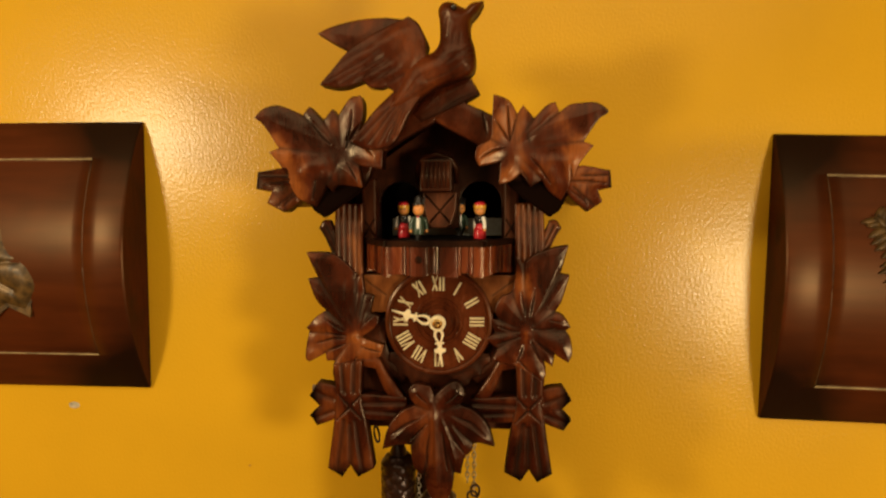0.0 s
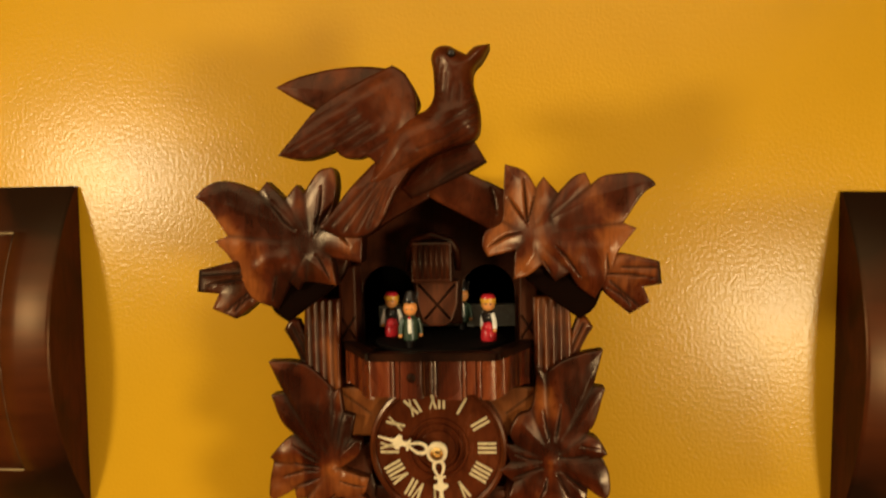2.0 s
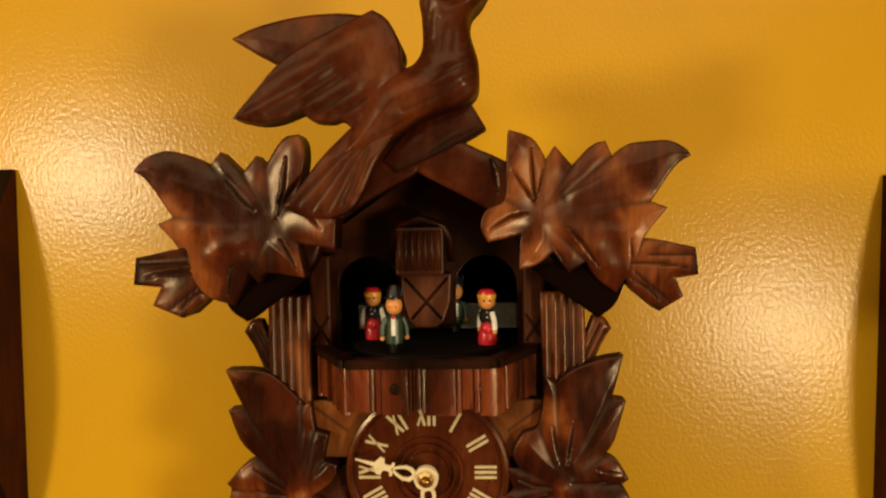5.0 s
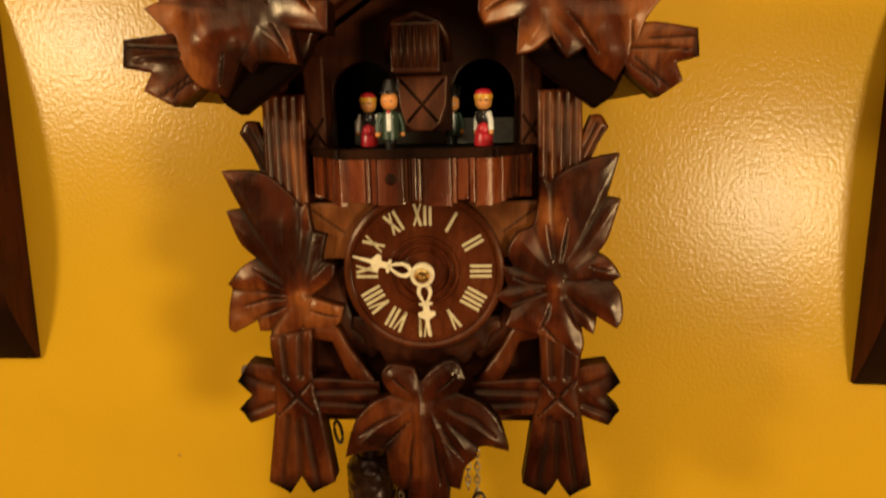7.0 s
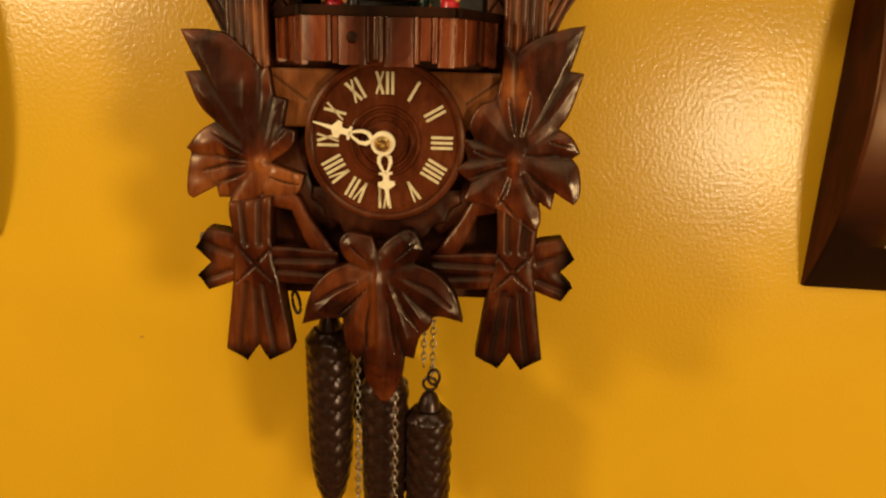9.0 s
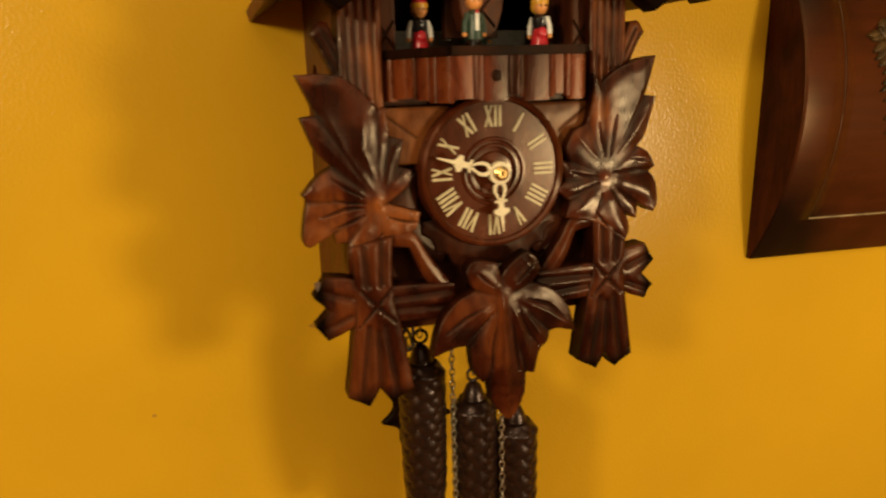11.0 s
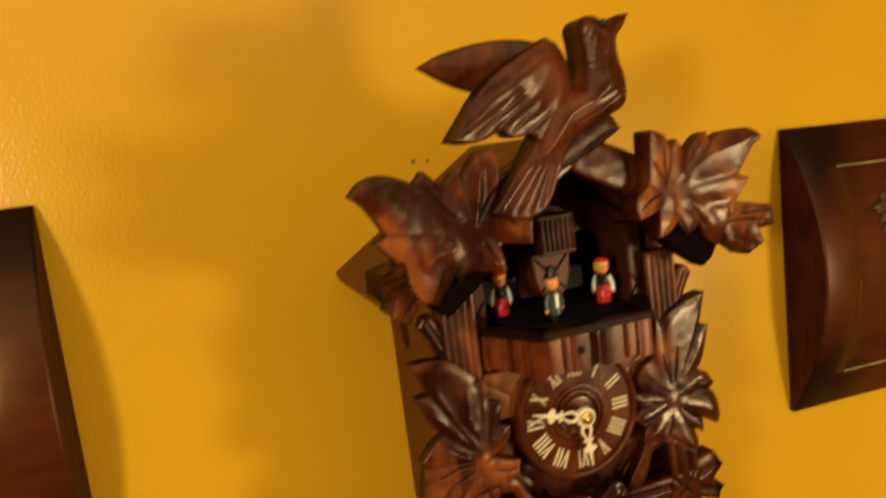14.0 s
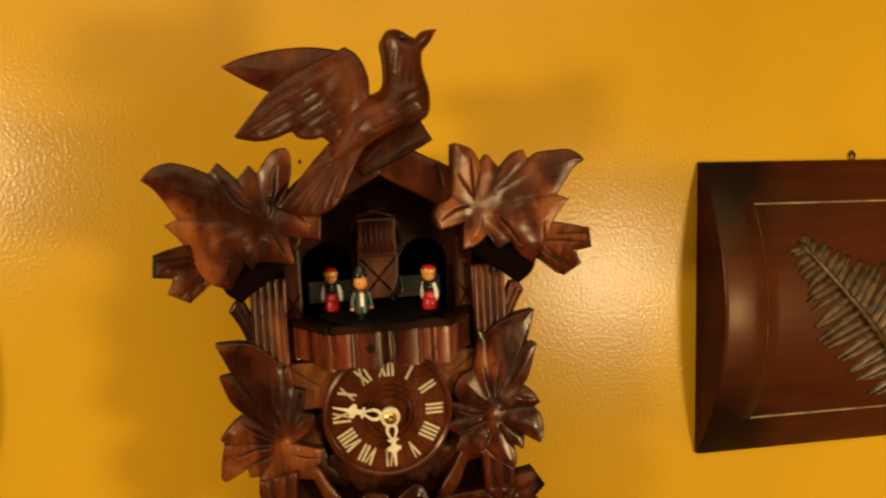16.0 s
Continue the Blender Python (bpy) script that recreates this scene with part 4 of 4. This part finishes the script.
# dancers on a turntable
def dancer(kind, u, v, w, turn):
    c, s = math.cos(turn), math.sin(turn)
    arms = []
    for side in (-1, 1):
        du, dw = side * 5.6 * c, side * 5.6 * s
        arms.append((3 if kind == "woman" else 4, tube([(u + du * 0.75, v + 17.5, w + dw * 0.75), (u + du * 1.05, v + 13, w + dw * 1.05), (u + du * 1.1, v + 8.5, w + dw * 1.1)], 1.45, 8)))
        arms.append((1, ball(u + du * 1.1, v + 7.4, w + dw * 1.1, 1.5, detail=1)))
    if kind == "woman":
        shapes = [(0, lathe([(2.2, 0), (4.6, 0.5), (5.0, 3), (4.2, 8), (3.2, 11), (3.0, 12)], (u, v, w))), (5, lathe([(3.1, 11.5), (4.2, 14), (4.4, 17), (2.0, 19.5)], (u, v, w))),
                  (3, ball(u, v + 15, w + 4.1, 0.5, detail=1)), (3, ball(u, v + 17.2, w + 3.8, 0.5, detail=1)), (0, ball(u, v + 9, w + 3.2, 3.0, (1, 1.2, 0.8))),
                  (1, ball(u, v + 22.8, w + 0.9, 4.1, (1, 1.05, 1))), (2, lathe([(4.6, 0), (4.9, 1.5), (4.8, 2.6)], (u, v + 24.0, w))), (2, ball(u, v + 23.0, w - 1.0, 4.6)), (0, lathe([(4.5, 0), (4.3, 1.2), (3.0, 2.6), (0.4, 3.1)], (u, v + 26.4, w)))]
    else:
        # legs, coat, shirt front, head and a pointed hat with a feather
        shapes = [(5, lathe([(2.0, 0), (2.6, 0.5), (2.8, 7), (3, 8)], (u, v, w))), (4, lathe([(4.3, 5), (4.4, 9), (4.2, 14), (4.4, 17), (2.0, 19.5)], (u, v, w))), (3, block(u - 1.1, u + 1.1, v + 9, v + 18.5, w + 3.4, w + 4.7)),
                  (1, ball(u, v + 23.6, w, 4.3, (1, 1.15, 1))), (5, lathe([(4.9, 0), (4.9, 0.7), (3.8, 1.1), (3.2, 4.4), (2.2, 6.6), (0.3, 7.3)], (u, v + 27.0, w))),
                  (5, tube([(u + 3.4, v + 28, w), (u + 4.6, v + 33, w - 1)], 0.7, 6))]
    for side in (-1, 1):
        shapes.append((5, ball(u + 1.4 * side, v + 23.4, w + (4.6 if kind == "woman" else 3.5), 0.6, detail=1)))
    if kind == "man":
        shapes.append((0, ball(u, v + 18.2, w + 4.4, 1.1, detail=1)))
    return join(*shapes, *arms)


PAINTS = [M_RED, M_SKIN, M_HAIR, M_WHITE, M_GREEN, M_INK]
TABLE_U, TABLE_W = 1.0, 107.0
turntable = part("turntable", lathe([(38, 0), (41, 0.4), (41, 2.6), (40, 3)], (TABLE_U, 61.0, TABLE_W), 40), M_BLACK, clock, "black turntable carrying the dancers")
for kind, u, w, turn in (("woman", -31, 100, 0.1), ("man", -14, 140, -0.3), ("woman", 32, 120, 0.9), ("man", 14, 74, 0.4)):
    part("figurine", dancer(kind, u, 64.0, w, turn), PAINTS, turntable,
         "small painted wooden dancer in red and white" if kind == "woman" else "small painted wooden dancer in dark green")

# loop of wire under the case
part("wire_loop", tube([(-51 + 2.0 * math.cos(a) - 0.15 * 6 * math.sin(a), -93.5 + 6.5 * math.sin(a), 122) for a in (2 * math.pi * k / 20 for k in range(20))], 0.95, 6, True), M_NAIL, clock)


# ---- weights, chains, pendulum ----
def cone_mesh(length, radius):
    """A cast pine cone: rows of overlapping scales round a tapering body."""
    bm = bmesh.new()
    sides, rows, pitch, around = 84, 150, 5.6, 6
    rings = []
    for j in range(rows + 1):
        z = length * j / rows
        s = z / length
        body = radius * min(1.0, 0.66 + 7.0 * s) * (1 - 0.1 * s) * math.sqrt(max(0.0, 1 - max(0, (s - 0.55) / 0.47) ** 2.2))
        ring = []
        for k in range(sides):
            a = k / sides * around
            row = z / pitch
            best = 0.0
            for r in (math.floor(row), math.floor(row) - 1):
                across = (a + 0.5 * (r % 2)) % 1.0 - 0.5
                down = (row - r) / 1.75
                lens = max(0.0, 1 - (across / 0.5) ** 2 - ((down - 0.5) / 0.52) ** 2)
                best = max(best, math.sqrt(lens) * (0.6 + 0.6 * down))
            r = max(0.3, body * (0.85 + 0.15 * best))
            ring.append(bm.verts.new(P(r * math.cos(2 * math.pi * k / sides), -z, r * math.sin(2 * math.pi * k / sides))))
        rings.append(ring)
    for a, b in zip(rings, rings[1:]):
        for k in range(sides):
            bm.faces.new((a[k], a[(k + 1) % sides], b[(k + 1) % sides], b[k])).smooth = True
    bm.faces.new(rings[0])
    bm.faces.new(rings[-1])
    bmesh.ops.recalc_face_normals(bm, faces=bm.faces)
    return bm


def make_weight(u, top, w, label):
    x = CLOCK + P(u, top, w)
    weight = thing("pinecone_weight", *x, label, "clock weight", "clock weights")
    part("cone", cone_mesh(122, 15.5), M_CONE, weight)
    part("cap", lathe([(7, -2), (8.0, 0), (6.6, 6), (4.6, 11), (2.5, 13), (0.5, 13.4)], (0, -2, 0), 20), M_CONE, weight)
    part("hook", tube([(0.2 + 4.2 * math.sin(a), 16 - 4.2 * math.cos(a), 0) for a in (2 * math.pi * k / 20 for k in range(20))], 1.0, 8, True), M_CONE, weight, "dark wire hook")
    return weight


CONES = [(-37, -118, 98), (-3, -148, 98), (25, -168, 99)]
for u, top, w in CONES:
    make_weight(u, top, w, "dark bronze cast iron pine cone weight hanging on its chain")


def make_chain(u, top, bottom, w, lean=0.0):
    """A hanging chain of oval links, each turned a quarter from the last."""
    x = CLOCK + P(u, top, w)
    chain = thing("chain", *x, "thin steel link chain hanging under the clock", "chain", "clock chains")
    link = [tube([(1.5 * math.cos(a), 2.7 * math.sin(a), 0) for a in (2 * math.pi * k / 14 for k in range(14))], 0.5, 5, True),
            tube([(0, 2.7 * math.sin(a), 1.5 * math.cos(a)) for a in (2 * math.pi * k / 14 for k in range(14))], 0.5, 5, True)]
    first = [part("link", bm, M_STEEL, chain) for bm in link]
    count = int((top - bottom) / 4.2)
    for k in range(count):
        ob = first[k] if k < 2 else new("link", first[k % 2].data)
        ob.parent = chain
        ob.location = P(lean * k, -4.2 * k - 3, 0)


for u, top, bottom, w in ((-37, -89, -104, 98), (-3, -89, -134, 98), (21, -89, -142, 99), (26.5, -89, -150, 99), (-19, -89, -290, 104), (6, -89, -290, 122), (-45, -89, -112, 96)):
    make_chain(u, top, bottom, w)
part("pull_ring", tube([(27.5 + 3.6 * math.cos(a), -147 + 5 * math.sin(a), 100) for a in (2 * math.pi * k / 20 for k in range(20))], 1.0, 8, True), M_CONE, clock)

pendulum = thing("pendulum", *(CLOCK + P(-24, -96, 34)), "dark carved leaf pendulum hanging close to the wall", "pendulum")
part("rod", tube([(0, 6, 0), (0, -90, 0)], 1.2, 8), M_NAIL, pendulum)
BOB = [(0, -60), (9, -72), (20, -68), (17, -82), (26, -92), (14, -98), (12, -112), (0, -124), (-12, -112), (-14, -98), (-26, -92), (-17, -82), (-20, -68), (-9, -72)]
part("bob", carve(BOB, [[(0, -66), (0, -118)], [(0, -90), (20, -92)], [(0, -90), (-20, -92)]], 3, 5, 2, 5), M_DARK, pendulum, "carved leaf bob")


# ---- curved wall panels ----
PANEL_W, PANEL_H, EDGE, BULGE, FIELD = 308.0, 263.0, 5.0, 43.0, 39.0


def panel_height(u, v):
    s = v / (PANEL_H / 2)
    h = EDGE + BULGE * (1 - s * s)
    dx, dz = PANEL_W / 2 - FIELD - abs(u), PANEL_H / 2 - FIELD * 0.95 - abs(v)
    d = min(dx, dz)
    h -= 1.6 * max(0.0, (abs(u) - PANEL_W / 2 + 2.4) / 2.4) ** 2
    return h - 2.2 * min(1.0, max(0.0, (d + 0.8) / 1.6))


def panel_board():
    bm = bmesh.new()
    fu, fv = PANEL_W / 2 - FIELD, PANEL_H / 2 - FIELD * 0.95
    us = sorted({round(x, 2) for x in [*np.linspace(-PANEL_W / 2, PANEL_W / 2, 13), *(k * (PANEL_W / 2 - o) for k in (-1, 1) for o in (1.2, 2.4)), *(s * (fu + o) for s in (-1, 1) for o in (-0.8, -0.3, 0.3, 0.8))]})
    vs = sorted({round(x, 2) for x in [*np.linspace(-PANEL_H / 2, PANEL_H / 2, 61), *(s * (fv + o) for s in (-1, 1) for o in (-0.8, -0.3, 0.3, 0.8))]})
    top = [[bm.verts.new(P(u, v, panel_height(u, v))) for v in vs] for u in us]
    for a, b in zip(top, top[1:]):
        for k in range(len(vs) - 1):
            bm.faces.new((a[k], b[k], b[k + 1], a[k + 1])).smooth = True
    border = [e for e in bm.edges if len(e.link_faces) == 1]
    back = {}
    for e in border:
        e.smooth = False
        for v in e.verts:
            back.setdefault(v, None)
            if back[v] is None:
                back[v] = bm.verts.new((v.co.x, -0.0005, v.co.z))
    for e in border:
        a, b = e.verts
        bm.faces.new((a, b, back[b], back[a]))
    bmesh.ops.holes_fill(bm, edges=[e for e in bm.edges if len(e.link_faces) == 1], sides=0)
    bmesh.ops.recalc_face_normals(bm, faces=bm.faces)
    for f in bm.faces:
        if abs(f.normal.x) > 0.9 and abs(f.calc_center_median().x) > PANEL_W * 0.00049:
            f.material_index = 1
    return bm


def make_panel(x, z, tilt, label):
    panel = thing("wall_panel", x, WALL, z, label, "wall panel", "pair of wall panels")
    panel.rotation_euler.y = radians(tilt)
    part("board", panel_board(), [M_PANEL, M_END], panel)
    fu, fv = PANEL_W / 2 - FIELD, PANEL_H / 2 - FIELD * 0.95
    for s in (-1, 1):
        part("gilt_border", tube([(u, s * fv, panel_height(u, s * fv) + 0.5) for u in (-fu, -fu / 3, fu / 3, fu)], 0.8, 6), M_GILT, panel, "thin worn gilt border line")
    for s in (-1, 1):
        part("gilt_border", tube([(s * fu, v, panel_height(s * fu, v) + 0.3) for v in np.linspace(-fv, fv, 25)], 0.55, 6), M_WORN, panel, "worn brownish border line")
    part("hanger", tube([(-2, PANEL_H / 2 - 1, 2), (-2.5, PANEL_H / 2 + 5, 2), (0, PANEL_H / 2 + 8, 2), (3, PANEL_H / 2 + 5, 2), (2, PANEL_H / 2 - 1, 2)], 1.2, 6), M_NAIL, panel, "small dark hanging loop")
    return panel


def leaflet(base, direction, length, wide, twist):
    """One raised leaflet of the fern: a pointed, ridged blade lying on the panel."""
    bm = bmesh.new()
    d = Vector(direction).normalized()
    n = Vector((-d.y, d.x))
    rows = []
    for k in range(7):
        s = k / 6
        c = Vector(base) + d * (length * s) + n * (twist * s * s)
        half = wide * (math.sin(math.pi * min(1, 0.12 + 0.88 * s)) ** 0.7 * 0.5 + 0.03) * (1 - 0.25 * s)
        rows.append([bm.verts.new(P(c.x + n.x * half * o, c.y + n.y * half * o, panel_height(c.x, c.y) + h)) for o, h in ((-1, 0.0), (-0.75, 2.0), (-0.15, 3.4), (0.15, 3.2), (0.75, 2.0), (1, 0.0))])
    for a, b in zip(rows, rows[1:]):
        for k in range(5):
            bm.faces.new((a[k], a[k + 1], b[k + 1], b[k])).smooth = True
    bm.faces.new(rows[0]), bm.faces.new(rows[-1])
    bmesh.ops.recalc_face_normals(bm, faces=bm.faces)
    return bm


def add_fern(panel, tip, foot):
    tip, foot = Vector(tip), Vector(foot)
    axis = foot - tip
    length = axis.length
    d = axis.normalized()
    n = Vector((-d.y, d.x))
    stem_points = [tip + d * (length * k / 12) for k in range(13)]
    fern = part("fern_frond", tube([(p.x, p.y, panel_height(p.x, p.y) + 2.6) for p in stem_points], 2.7, 8), M_FERN, panel, "raised bronzed fern frond")
    count = 23
    for k in range(count):
        s = 0.02 + 0.95 * (k / (count - 1)) ** 1.2
        p = tip + d * (length * s)
        reach = 10 + 37 * math.sin(math.pi * min(1.0, 0.16 + 0.7 * s)) * min(1, s * 2.2 + 0.12)
        for side in (-1, 1):
            way = n * side + d * random.uniform(-0.32, -0.06)
            part("leaflet", leaflet(p + d * random.uniform(-1, 1), way, reach * random.uniform(0.8, 1.06), (8.4 + 3.0 * s) * random.uniform(0.88, 1.1), side * random.uniform(1, 5)), M_FERN, fern)
    return fern


def add_broad_leaf(panel):
    outline = [(-4, 52), (12, 34), (34, 30), (40, 8), (58, -6), (66, -24), (60, -40), (58, -56), (36, -46), (16, -62), (-4, -46), (-32, -52), (-30, -28), (-54, -20), (-42, 4), (-48, 30), (-20, 26)]
    veins = [[(0, -6), (0, 40)], [(0, -6), (30, 30)], [(0, -6), (50, -2)], [(0, -6), (44, -30)], [(0, -6), (10, -46)], [(0, -6), (-26, -36)], [(0, -6), (-44, -12)], [(0, -6), (-38, 24)]]
    part("leaf_relief", carve(outline, veins, EDGE + BULGE, 6, 3.5, 6, 1.6, 1.4, step=1.8, bend=lambda u, v: panel_height(u, v) - EDGE - BULGE), M_FERN, panel, "raised bronzed broad leaf")


west = make_panel(-0.4555, 1.584, 0.2, "dark brown bowed wooden wall panel with a leaf relief")
east = make_panel(0.447, 1.561, 1.5, "dark brown bowed wooden wall panel with a fern relief")
add_broad_leaf(west)
add_fern(east, (-80, 60), (46, -80))

# ---- marks on the wall ----
def mark(name, x, z, r, mat, label, category, squash=1.0):
    bm = bmesh.new()
    ring = [bm.verts.new((r * (1 + 0.25 * noise.noise((k * 1.7, x * 9, z))) * math.cos(2 * math.pi * k / 14), -0.0004, squash * r * math.sin(2 * math.pi * k / 14))) for k in range(14)]
    deep = [bm.verts.new((v.co.x * 1.1, 0.002, v.co.z * 1.1)) for v in ring]
    bm.faces.new(ring)
    for k in range(14):
        bm.faces.new((ring[k], ring[(k + 1) % 14], deep[(k + 1) % 14], deep[k]))
    bmesh.ops.recalc_face_normals(bm, faces=bm.faces)
    me = bpy.data.meshes.new(name)
    bm.to_mesh(me)
    bm.free()
    me.materials.append(mat)
    ob = new(name, me)
    ob.location = (x, WALL, z)
    return tagged(ob, label, category)


mark("paint_chip", -0.384, 1.431, 0.0055, M_CHIP, "pale chip in the yellow wall paint", "paint chip", 0.6)
mark("nail_hole", -0.047, 1.711, 0.0011, M_NAIL, "small dark nail hole in the wall", "nail hole", 1.6)
mark("nail_hole", -0.036, 1.7105, 0.0008, M_NAIL, "tiny dark nail hole in the wall", "nail hole", 1.6)
mark("wall_smudge", -0.089, 1.423, 0.003, M_SMUDGE, "faint brown smudge on the yellow wall", "smudge", 0.5)
mark("wall_smudge", -0.202, 1.373, 0.0014, M_SMUDGE, "faint brown smudge on the yellow wall", "smudge", 0.8)
